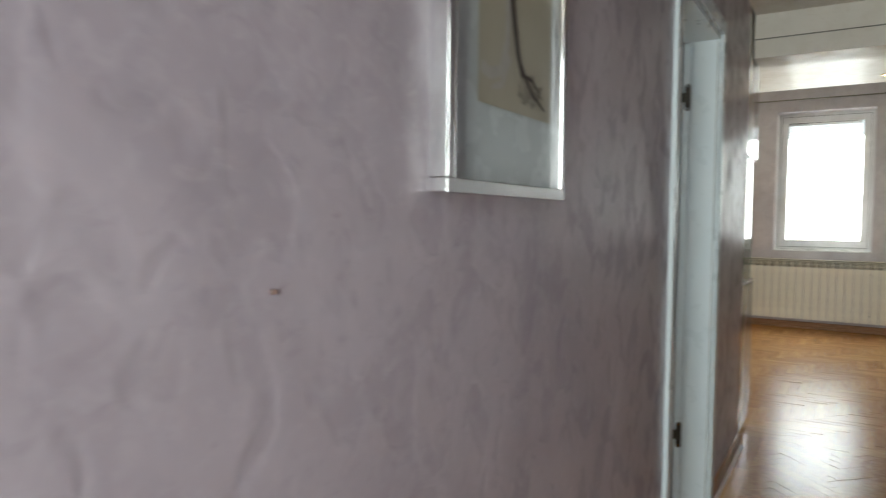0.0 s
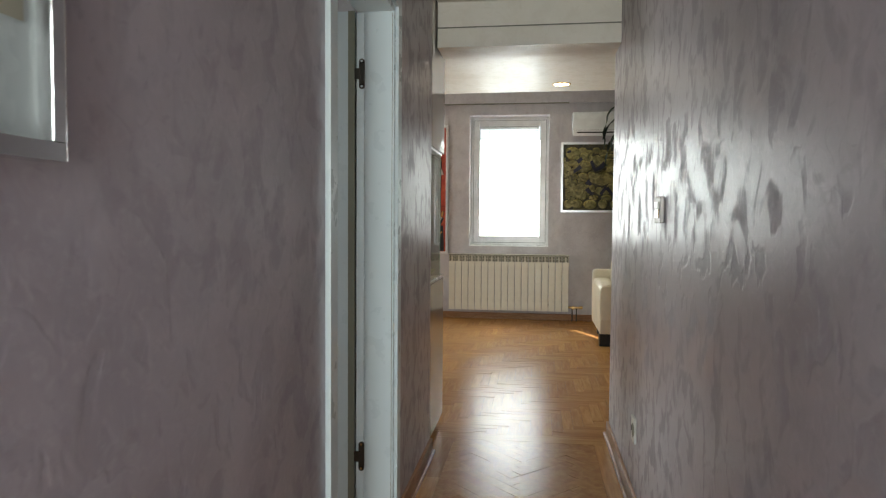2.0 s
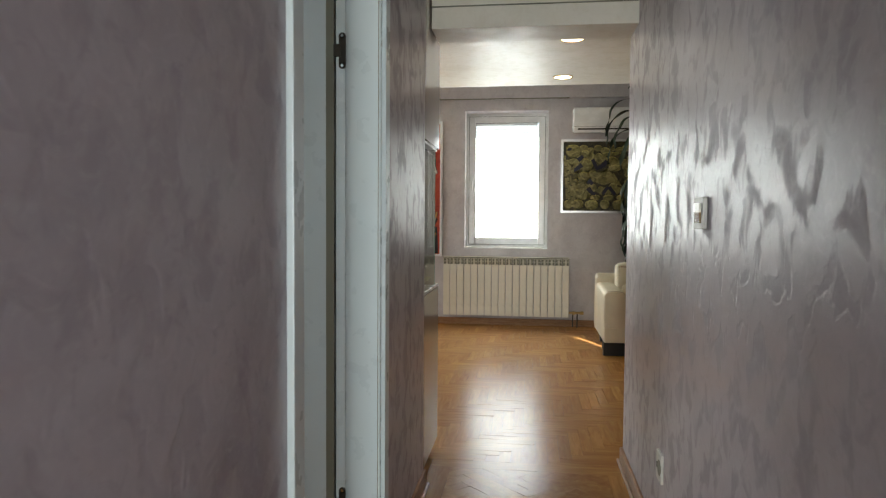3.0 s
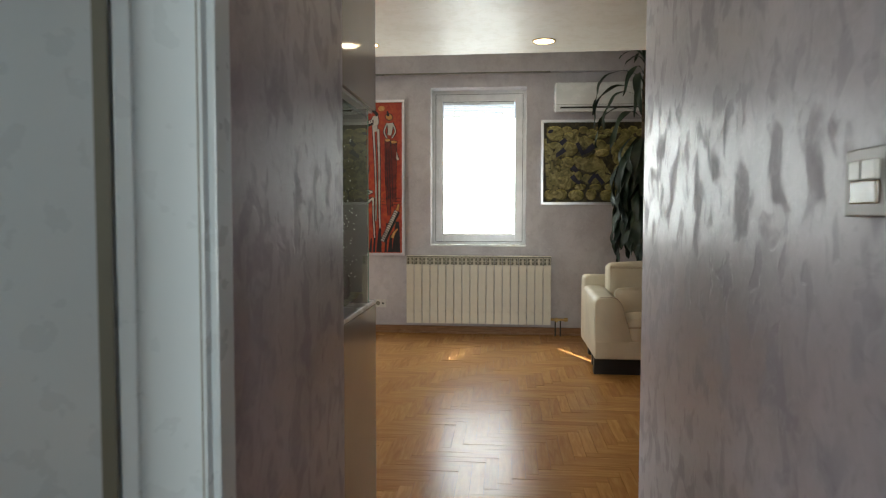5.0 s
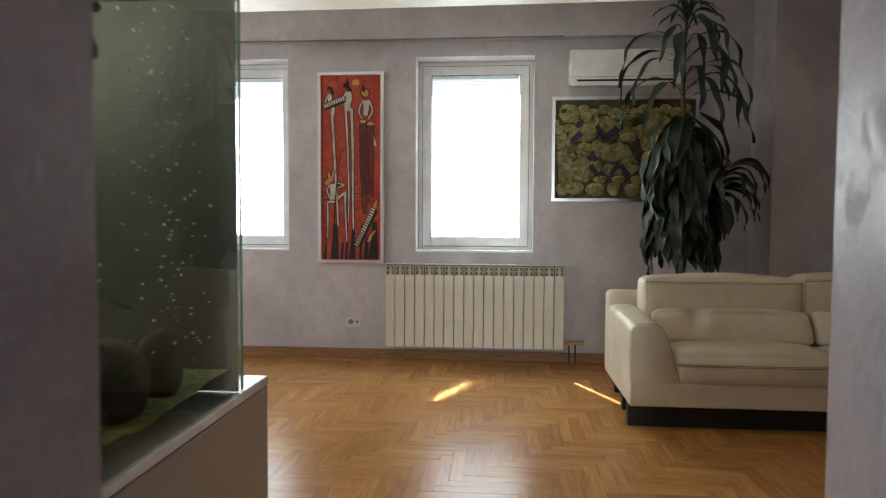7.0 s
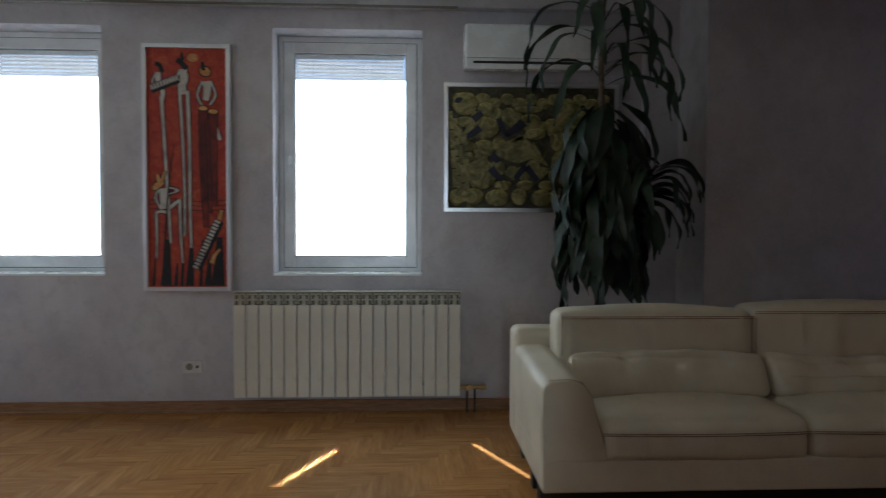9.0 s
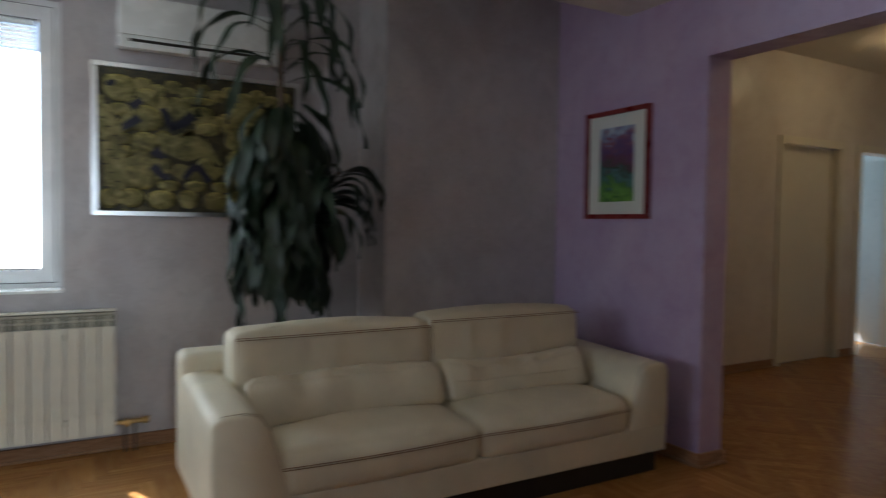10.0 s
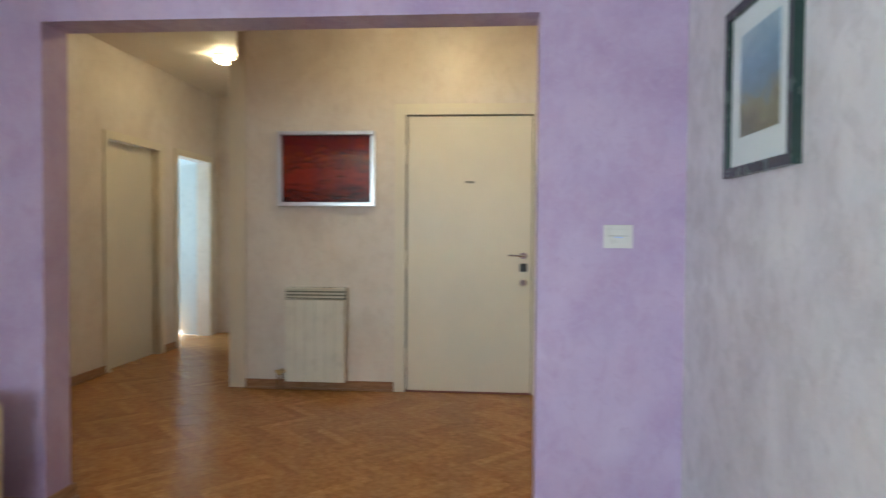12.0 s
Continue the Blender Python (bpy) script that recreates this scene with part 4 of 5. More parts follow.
part("end_panel", boxed(-1.30, -1.29, TY0 + 0.02, TY1 - G, TZ0, TZ1), mottled("murky_tank_end", (0.05, 0.055, 0.04), (0.09, 0.09, 0.07), (0.13, 0.13, 0.1), 5), tank)
part("cover_trim", boxed(TX0, TX1 - 0.001, TY0, TY1 - 0.001, 1.535, 1.545), mat("green_cover_glass", (0.05, 0.16, 0.11), 0.1), tank)
part("lamp_tube", tubed((TX0 + 0.1, 3.9, 1.522), (TX1 - 0.08, 3.9, 1.522), 0.008, sides=10), glow("aquarium_tube_glow", (1.0, 0.95, 0.78), 9.0), tank, "lit aquarium tube under the cover")
rnd = random.Random(11)
bm = bmesh.new()
bmesh.ops.create_grid(bm, x_segments=40, y_segments=16, size=0.5, matrix=Matrix.Translation(((-1.29 + TX1 - G) / 2, (TY0 + TY1) / 2, 0)) @ Matrix.Diagonal((TX1 - G + 1.288, TY1 - TY0 - 2 * G - 0.002, 1, 1)))
for v in bm.verts:
    v.co.z = 0.895 + 0.05 * noise.noise((v.co.x * 5, v.co.y * 5, 3)) * 0.5 + 0.02 + 0.006 * noise.noise(v.co * 40)
part("gravel", bm, mottled("green_lit_gravel", (0.1, 0.14, 0.05), (0.22, 0.28, 0.1), (0.4, 0.46, 0.22), 90, 0.8, 0.3, 0.8), tank, smooth=True)
STONE = mottled("brown_stone", (0.04, 0.03, 0.025), (0.09, 0.065, 0.055), (0.16, 0.12, 0.1), 14, 0.7)


def stone(x, y, z, rx, ry, rz, seed):
    b = bmesh.new()
    bmesh.ops.create_icosphere(b, subdivisions=3, radius=1.0)
    for v in b.verts:
        v.co *= 1 + 0.18 * noise.noise(v.co * 1.3 + Vector((seed, 0, 0)))
    bmesh.ops.transform(b, matrix=Matrix.Translation((x, y, z)) @ Matrix.Diagonal((rx, ry, rz, 1)), verts=b.verts)
    return b


for i, (x, y, z, r, h) in enumerate(((-0.635, 3.93, 0.955, 0.048, 0.06), (-0.625, 4.03, 0.955, 0.036, 0.056), (-0.72, 4.0, 0.95, 0.045, 0.04), (-0.9, 3.92, 0.955, 0.07, 0.06))):
    part("stone", stone(x, y, z, r, r * 0.9, h, i * 3.1), STONE, tank, "rounded brown stone", smooth=True)
WATER_PLANT = mottled("dark_water_plant", (0.01, 0.025, 0.01), (0.025, 0.06, 0.025), (0.07, 0.13, 0.06), 20)
for k, (x, y, z0, z1, n) in enumerate(((-0.62, 3.83, 0.9, 1.18, 26), (-0.72, 3.86, 1.2, 1.55, 34), (-1.0, 3.9, 0.9, 1.4, 40), (-0.68, 3.9, 1.38, 1.53, 20))):
    b = bmesh.new()
    for i in range(n):
        p = Vector((x + rnd.uniform(-0.04, 0.04), y + rnd.uniform(-0.02, 0.05), rnd.uniform(z0, z1)))
        bmesh.ops.create_icosphere(b, subdivisions=1, radius=1.0, matrix=Matrix.Translation(p) @ Euler((rnd.uniform(0, 3), rnd.uniform(0, 3), 0)).to_matrix().to_4x4() @ Matrix.Diagonal((0.022, 0.006, 0.013, 1)))
    part("water_plant", b, WATER_PLANT, tank, "dark green water plant")
b = bmesh.new()
for i in range(150):
    z = rnd.uniform(0.93, 1.53)
    p = Vector((-0.585 - abs(rnd.gauss(0, 0.06)), 4.06 + rnd.gauss(-0.02 * (z - 0.9) / 0.6, 0.05) - 0.09 * (z > 1.35) * rnd.random(), z))
    p.y = min(max(p.y, TY0 + 0.03), TY1 - 0.02)
    bmesh.ops.create_icosphere(b, subdivisions=1, radius=rnd.uniform(0.001, 0.0027), matrix=Matrix.Translation(p) @ Euler((0.7, 0, 0)).to_matrix().to_4x4() @ Matrix.Diagonal((1, 0.7, 1.5, 1)))
bubbles = part("bubbles", b, mat("bright_air_bubble", (0.85, 0.88, 0.85), 0.15), tank, smooth=True)
tagged(bubbles, kind="stuff")


# ---- cream leather sofa ----
def cushion(x0, x1, y0, y1, z0, z1, crown=0.03, bevel=0.05, seed=0, wrinkle=0.006, sag=0.0, lean=0.0, taper=0.0, pleat=0.0):
    """A stuffed box: rounded, swollen in its middle and slightly creased."""
    b = boxed(x0, x1, y0, y1, z0, z1)
    bmesh.ops.subdivide_edges(b, edges=b.edges[:], cuts=25, use_grid_fill=True)
    cx, cy, cz = (x0 + x1) / 2, (y0 + y1) / 2, (z0 + z1) / 2
    hx, hy, hz = (x1 - x0) / 2, (y1 - y0) / 2, (z1 - z0) / 2
    for v in b.verts:
        q = Vector(((v.co.x - cx) / hx, (v.co.y - cy) / hy, (v.co.z - cz) / hz))
        d = Vector((v.co.x - cx, v.co.y - cy, v.co.z - cz))
        inner = Vector((max(min(d.x, hx - bevel), bevel - hx), max(min(d.y, hy - bevel), bevel - hy), max(min(d.z, hz - bevel), bevel - hz)))
        out = d - inner
        if out.length > 1e-6:
            d = inner + out.normalized() * bevel if out.length > bevel else inner + out
        bulge = crown * (1 - q.x ** 2) * (1 - min(q.y ** 2, 1)) if abs(q.z) > 0.6 else 0.0
        face = crown * 0.7 * (1 - q.x ** 2) * (1 - q.z ** 2) if abs(q.y) > 0.6 else 0.0
        d.z += bulge * (1 if q.z > 0 else -1)
        d.y += face * (1 if q.y > 0 else -1)
        p = Vector((cx, cy, cz)) + d
        f = wrinkle * noise.noise((p.x * 9 + seed, p.y * 6, p.z * 5)) + wrinkle * 0.6 * noise.noise((p.x * 24 + seed, p.y * 9, p.z * 4))
        h = max(q.z + 1, 0.0) / 2
        p.y = cy + hy + (p.y - cy - hy) * (1 - taper * h ** 1.4) + lean * h
        if q.y < -0.5:
            f += pleat * (0.5 + h) * noise.noise((p.x * 34 + seed, 0.3, p.z * 5.0 + p.x * 6))
        p.y -= f
        p.z += f * 0.6 - sag * math.sin(math.pi * (q.x + 1) / 2) * (q.z > 0)
        v.co = p
    return b


def seam(pts, r=0.0017):
    b = bmesh.new()
    for p, q in zip(pts, pts[1:]):
        tube(b, p, q, r, sides=6)
    return b


BLACK_PLINTH = mat("black_stained_plinth", (0.012, 0.011, 0.01), 0.5)
SX0, SX1, SF, SB = 0.60, 2.86, 6.80, 7.70
sofa = thing("sofa", ((SX0 + SX1) / 2, (SF + SB) / 2, 0), "cream leather two-seat sofa with brown stitching and lumbar pillows", "sofa")
part("plinth", boxed(SX0 + 0.004, SX1 - 0.004, SF + 0.065, SF + 0.13, 0.0, 0.128, 0.004), BLACK_PLINTH, sofa, "black plinth")
for x, y in ((SX0 + 0.08, SB - 0.1), (SX1 - 0.08, SB - 0.1), (SX0 + 0.06, SF + 0.4), (SX1 - 0.06, SF + 0.4)):
    part("foot", boxed(x - 0.03, x + 0.03, y - 0.03, y + 0.03, 0.0, 0.13, 0.005), BLACK_PLINTH, sofa)
part("base", boxed(SX0 + 0.001, SX1 - 0.001, SF + 0.001, SB, 0.128, 0.264, 0.012, 4), LEATHER, sofa, smooth=True)


def arm(x_out, s):
    """One armrest: a leaning block, wider at its foot, with a rounded top; s: the way inwards."""
    b = bmesh.new()
    prof = [(0.0, 0.262), (-0.004, 0.42), (-0.003, 0.545), (0.008, 0.573), (0.035, 0.585), (0.12, 0.587), (0.165, 0.574), (0.198, 0.53), (0.235, 0.40), (0.272, 0.262)]
    rings = []
    steps = ((0.0, 0.009), (0.004, 0.003), (0.012, 0.0), (0.3, 0.0), (0.6, 0.0), (0.87, 0.0), (0.895, 0.008), (0.9, 0.02))
    for dy, shrink in steps:
        ring = []
        for u, z in prof:
            cu, cz = 0.135, 0.33
            k = 1 - shrink / 0.2
            rise = 0.03 * (dy / 0.9)
            ring.append(b.verts.new((x_out + s * (cu + (u - cu) * k), SF + dy, (cz + (z - cz) * k if z > 0.3 else z) + (rise if z > 0.45 else 0))))
        rings.append(ring)
    for p, q in zip(rings, rings[1:]):
        for i in range(len(prof) - 1):
            b.faces.new((p[i], p[i + 1], q[i + 1], q[i]))
    b.faces.new(rings[0])
    b.faces.new(rings[-1])
    fix(b)
    bmesh.ops.subdivide_edges(b, edges=[e for e in b.edges if e.calc_length() > 0.08], cuts=2, use_grid_fill=True)
    a = part("armrest", b, LEATHER, sofa, smooth=True)
    pts = [(x_out + s * u, SF + 0.012, z) for u, z in ((0.001, 0.28), (-0.003, 0.42), (0.0, 0.54), (0.01, 0.57), (0.036, 0.583), (0.12, 0.586), (0.165, 0.574), (0.198, 0.53), (0.235, 0.40), (0.268, 0.275))]
    part("stitching", seam(pts), STITCH, a)
    part("stitching", seam([(x, y + 0.016, z + 0.003) for x, y, z in pts[2:8]], 0.0012), STITCH, a)


arm(SX0, 1)
arm(SX1, -1)
part("back_frame", boxed(SX0 - 0.004, SX1 + 0.004, SB - 0.19, SB + 0.01, 0.128, 0.69, 0.05, 5), LEATHER, sofa, smooth=True)
mid = (SX0 + SX1) / 2
for i, (a, b2) in enumerate(((SX0 + 0.255, mid - 0.006), (mid + 0.006, SX1 - 0.255))):
    seat = part("seat_cushion", cushion(a - 0.02, b2 + (0.0 if i else 0.0), SF + 0.0, SB - 0.42, 0.235, 0.428, 0.036, 0.055, i * 7.0, 0.004), LEATHER, sofa, smooth=True)
    for dz, dy in ((0.345, 0.002), (0.354, 0.003)):
        part("stitching", seam([(a - 0.01 + (b2 - a + 0.0) * k / 10, SF - 0.0205 * (1 - (k / 5 - 1) ** 2) - dy - 0.003, dz + 0.02) for k in range(11)], 0.0017), STITCH, seat)
    back = part("back_cushion", cushion(a - 0.09 + (0.06 if i else 0), b2 + (0.06 if i else 0) - (0 if i else 0), SB - 0.43, SB - 0.2, 0.40, 0.802 + 0.022 * i, 0.03, 0.045, 20 + i * 5.0, 0.006, pleat=0.012), LEATHER, sofa, smooth=True)
    bx0, bx1 = a - 0.078 + (0.06 if i else 0), b2 - 0.012 + (0.06 if i else 0)
    for x in (bx0 + 0.006, bx1 - 0.006):
        part("stitching", seam([(x, SB - 0.433, 0.6 + 0.03 * k) for k in range(7)], 0.0012), STITCH, back)
    for dz in (0.784, 0.775):
        part("stitching", seam([(bx0 + (bx1 - bx0) * k / 10, SB - 0.436 - 0.005 * (1 - (k / 5 - 1) ** 2), dz + 0.022 * i) for k in range(11)], 0.0017), STITCH, back)
    part("lumbar_pillow", cushion(a - 0.05 + 0.05 * i, b2 + 0.005, SB - 0.60, SB - 0.43, 0.425, 0.612 + 0.01 * i, 0.02, 0.045, 40 + i * 9.0, 0.018, 0.045 * i, 0.0, 0.5, 0.014), LEATHER, sofa, "creased leather lumbar pillow", smooth=True)


# ---- dracaena ----
LEAF_MAT = mottled("dark_green_leaf", (0.007, 0.017, 0.008), (0.014, 0.034, 0.016), (0.03, 0.06, 0.028), 5, 0.46, 0.4, 0.05)
BARK = mottled("brown_bark", (0.07, 0.045, 0.03), (0.13, 0.09, 0.06), (0.2, 0.15, 0.1), 30, 0.9)
PX, PY = 1.17, 7.98
plant = thing("dracaena", (PX, PY, 0), "tall dark green dracaena with long drooping leaves behind the sofa", "house plant")
part("pot", tube(tubed((PX, PY, 0.0), (PX, PY, 0.3), 0.12, 0.15, 24), (PX, PY, 0.29), (PX, PY, 0.32), 0.155, 0.155, 24), mat("terracotta_pot", (0.3, 0.13, 0.07), 0.8), plant)
rnd = random.Random(8)
b = bmesh.new()
rings = []
for z in np.arange(0.3, 2.58, 0.03):
    r = 0.034 - 0.009 * z + 0.0015 * (int(round(z / 0.03)) % 2)
    rings.append([b.verts.new((PX + 0.012 * math.sin(z * 5) + r * math.cos(k * math.pi / 5), PY + 0.01 * math.cos(z * 4) + r * math.sin(k * math.pi / 5), z)) for k in range(10)])
for p, q in zip(rings, rings[1:]):
    for k in range(10):
        b.faces.new((p[k], p[(k + 1) % 10], q[(k + 1) % 10], q[k]))
part("trunk", b, BARK, plant, "slender brown trunk", smooth=True)
part("side_stem", tube(tubed((PX, PY, 1.2), (PX + 0.14, PY - 0.05, 1.36), 0.014, 0.011), (PX + 0.14, PY - 0.05, 1.355), (PX + 0.29, PY - 0.10, 1.56), 0.011, 0.008), BARK, plant)


def leaf_mesh(length, width, rise, droop, seed, stalk=0.0, curl=0.16):
    """A strap leaf along +x: it climbs, arches over and hangs; folded along its rib and waved at its edges."""
    b = bmesh.new()
    n, x, z, ang = 18, 0.0, 0.0, rise
    rows = []
    for i in range(n + 1):
        t = i / n
        w = width * max(0.12, min(1.0, 0.22 + 2.6 * (t - stalk))) * (1 - t ** 3.2) ** 0.8 / 2 + 0.002
        nx, nz = -math.sin(ang), math.cos(ang)
        wave = curl * width * math.sin(t * 17 + seed)
        wave2 = curl * width * math.sin(t * 15 + seed * 2.3)
        rows.append([b.verts.new((x + nx * (w * 0.3 + wave * t), w, z + nz * (w * 0.3 + wave * t))),
                     b.verts.new((x, 0.0, z)),
                     b.verts.new((x + nx * (w * 0.3 + wave2 * t), -w, z + nz * (w * 0.3 + wave2 * t)))])
        x += math.cos(ang) * length / n
        z += math.sin(ang) * length / n
        ang += (droop - rise) / n * (1.7 if 0.15 < t < 0.6 else 0.6)
    for p, q in zip(rows, rows[1:]):
        for k in (0, 1):
            b.faces.new((p[k], p[k + 1], q[k + 1], q[k]))
    return mesh_of("leaf", b, LEAF_MAT, True)


UP = [leaf_mesh(0.46, 0.062, radians(72), radians(-40), s) for s in (0.3, 2.1, 4.0)]
ARCH = [leaf_mesh(0.66, 0.066, radians(28), radians(-86), s, 0.24, 0.3) for s in (0.7, 1.9, 3.3, 5.1)]
HANG = [leaf_mesh(0.52, 0.098, radians(-42), radians(-95), s) for s in (0.2, 1.4, 2.9, 4.4)]
SPRAY = [leaf_mesh(0.40, 0.062, radians(28), radians(-80), s) for s in (0.9, 2.6, 4.9)]


def leaf(meshes, x, y, z, turn, tilt=0.0, size=1.0):
    ob = new("leaf", rnd.choice(meshes))
    ob.parent = plant
    ob.matrix_parent_inverse = world_of(plant).inverted()
    ob.matrix_basis = Matrix.Translation((x, y, z)) @ Euler((radians(tilt), 0, radians(turn))).to_matrix().to_4x4() @ Matrix.Diagonal((size, size, size, 1))


for i in range(9):
    leaf(UP, PX, PY, 2.53 + 0.008 * i, i * 137.5, rnd.uniform(-12, 12), rnd.uniform(0.62, 0.8))
for i in range(22):
    z = 2.53 - 0.024 * i
    t = i * 137.5 + rnd.uniform(-14, 14)
    big = rnd.uniform(0.8, 1.12)
    t = t % 360
    if 40 < t < 140:
        t += 180
        big *= 0.8
    leaf(ARCH, PX + 0.02 * math.cos(radians(t)), PY + 0.02 * math.sin(radians(t)), z, t, rnd.uniform(-15, 15), big)
for i in range(170):
    z = 1.92 - 0.0046 * i
    t = (i * 137.5 + rnd.uniform(-20, 20)) % 360
    r = rnd.uniform(0.03, 0.12)
    if 30 < t < 150:
        r *= 0.5
    leaf(HANG, PX + r * math.cos(radians(t)), PY + r * math.sin(radians(t)), z, t, rnd.uniform(-25, 25), rnd.uniform(0.7, 1.02))
for i in range(22):
    z = 1.56 - 0.016 * i
    t = rnd.uniform(-80, 5) if i % 4 else rnd.uniform(190, 260)
    leaf(SPRAY, PX + 0.30 - 0.009 * i, PY - 0.10 + 0.002 * i, z, t, rnd.uniform(-20, 20), rnd.uniform(0.85, 1.2))


# ---- air conditioner and rail ----
ac = thing("air_conditioner", (0.85, NORTH, 2.2), "white wall-mounted air conditioner above the painting", "air conditioner")
AXL, AXR, AY = 0.40, 1.24, 8.31
part("body", boxed(AXL, AXR, AY, NORTH, 2.215, 2.47, 0.018, 4), PVC, ac, smooth=True)
part("lower_panel", boxed(AXL + 0.004, AXR - 0.004, AY - 0.004, AY + 0.03, 2.19, 2.255, 0.008, 3), PVC, ac)
part("louvre", boxed(AXL + 0.05, AXR - 0.05, AY - 0.0075, AY - 0.003, 2.222, 2.237), DARK_GAP, ac, "dark air slot")
part("seam_line", boxed(AXL + 0.01, AXR - 0.01, AY - 0.0015, AY + 0.002, 2.257, 2.2595), GRILLE, ac)
rail = solid("curtain_rail", boxed(WEST + 0.3, 0.36, 8.398, 8.418, 2.588, 2.6, 0.003), GRILLE, "thin metal curtain rail under the beam", "curtain rail")
solid("junction_box", tubed((0.33, NORTH - 0.004, 2.475), (0.33, NORTH, 2.475), 0.042, sides=28), LAVENDER, "round wall junction cover painted lavender", "cover")


# ---- switches and sockets ----
def plate_on(plane, u, z, at, out, w, h, label, name="socket", kind="socket", dark=True, keys=1):
    def b(du0, du1, dz0, dz1, o0, o1, bev=0.0):
        lo, hi = sorted((at + out * o0, at + out * o1))
        return boxed(u + du0, u + du1, lo, hi, z + dz0, z + dz1, bev) if plane == "y" else boxed(lo, hi, u + du0, u + du1, z + dz0, z + dz1, bev)
    root = thing(name, (u, at, z) if plane == "y" else (at, u, z), label, kind)
    part("plate", b(-w / 2, w / 2, -h / 2, h / 2, 0.0, 0.010, 0.003), SWITCH_WHITE, root)
    if dark:
        r = h * 0.27
        p, q = ((u - w * 0.16, at + out * 0.009, z), (u - w * 0.16, at + out * 0.0115, z)) if plane == "y" else ((at + out * 0.009, u - w * 0.16, z), (at + out * 0.0115, u - w * 0.16, z))
        part("outlet", tubed(p, q, r, sides=24), GRILLE, root)
        part("key", b(w * 0.18, w * 0.32, -h * 0.1, h * 0.1, 0.009, 0.012), BLACK, root)
    else:
        for k in range(keys):
            a = -w * 0.34 + k * w * 0.68 / keys
            part("rocker", b(a + 0.001, a + w * 0.68 / keys - 0.001, -h * 0.32, h * 0.32, 0.009, 0.014, 0.002), SWITCH_WHITE, root)
    return root


plate_on("y", -1.343, 0.297, NORTH, -1, 0.125, 0.082, "white double wall socket above the skirting")
plate_on("y", -3.47, 0.285, NORTH, -1, 0.125, 0.082, "white double wall socket above the skirting")
plate_on("y", -3.27, 0.285, NORTH, -1, 0.125, 0.082, "blank white wall plate above the skirting", "wall_plate", "wall plate", False)
SWITCH_METAL = mat("dull_rippled_metal", (0.3, 0.28, 0.27), 0.45, 0.7)
sw = plate_on("x", 2.756, 1.238, CR, -1, 0.085, 0.076, "chrome light switch with two white rockers", "light_switch", "switch", False, 2)
for child in sw.children:
    child.data.materials[0] = SWITCH_METAL
part("surround", boxed(CR - 0.016, CR - 0.002, 2.756 - 0.05, 2.756 + 0.05, 1.238 - 0.045, 1.238 + 0.045, 0.003), SWITCH_METAL, sw, "rippled chrome surround")
part("brown_key", boxed(CR - 0.020, CR - 0.008, 2.756 - 0.034, 2.756 + 0.03, 1.238 - 0.028, 1.238 + 0.002, 0.002), mat("brown_glass_key", (0.16, 0.1, 0.05), 0.15), sw)
part("rocker", boxed(CR - 0.022, CR - 0.008, 2.757, 2.756 + 0.03, 1.241, 1.266, 0.002), SWITCH_WHITE, sw)
part("rocker", boxed(CR - 0.022, CR - 0.008, 2.756 - 0.034, 2.755, 1.241, 1.266, 0.002), SWITCH_WHITE, sw)
plate_on("x", 3.256, 0.328, CR, -1, 0.085, 0.105, "white wall socket low on the corridor wall")
dim = plate_on("x", 4.291, 1.261, EAST, -1, 0.118, 0.096, "white light switch panel with blue pilot lamp", "light_switch", "switch", False, 1)
part("pilot_lamp", boxed(EAST - 0.0165, EAST - 0.014, 4.275, 4.305, 1.257, 1.260), glow("blue_pilot_glow", (0.3, 0.5, 1.0), 0.05), dim)
part("seam_line", boxed(EAST - 0.0148, EAST - 0.0135, 4.255, 4.327, 1.2625, 1.2645), GRILLE, dim)


solid("nail", tubed((CL, 0.388, 1.148), (CL + 0.004, 0.388, 1.148), 0.0032, 0.002, 10), mat("rusty_nail", (0.14, 0.08, 0.06), 0.7), "small rusty nail stuck in the corridor wall", "nail")


# ---- downlights ----
def downlight(x, y, label="round recessed ceiling downlight, switched on"):
    root = thing("downlight", (x, y, CEIL), label, "downlight", "ceiling downlights")
    b = bmesh.new()
    n = 36
    prof = ((0.092, 0.0), (0.092, -0.006), (0.084, -0.008), (0.074, -0.004), (0.074, 0.0))
    rings = [[b.verts.new((x + r * math.cos(2 * math.pi * i / n), y + r * math.sin(2 * math.pi * i / n), CEIL + dz)) for i in range(n)] for r, dz in prof]
    for p, q in zip(rings, rings[1:]):
        for i in range(n):
            b.faces.new((p[i], p[(i + 1) % n], q[(i + 1) % n], q[i]))
    part("rim", fix(b), BRASS, root, "thin brass rim", smooth=True)
    part("lens", tubed((x, y, CEIL - 0.0035), (x, y, CEIL - 0.0005), 0.074, sides=36), LAMP_WARM, root, "glowing warm lens")


for x, y in ((0.218, 5.77), (0.218, 7.06), (-1.16, 7.06)):
    downlight(x, y)


# ---- doors ----
def casing(root, plane, u0, u1, h, at, out, w, material, proud=0.016):
    def b(a0, a1, z0, z1):
        lo, hi = sorted((at, at + out * proud))
        return boxed(a0, a1, lo, hi, z0, z1, 0.003) if plane == "y" else boxed(lo, hi, a0, a1, z0, z1, 0.003)
    part("casing", b(u0 - w, u0 + 0.002, 0, h + w), material, root)
    part("casing", b(u1 - 0.002, u1 + w, 0, h + w), material, root)
    part("casing", b(u0 + 0.002, u1 - 0.002, h - 0.002, h + w), material, root)


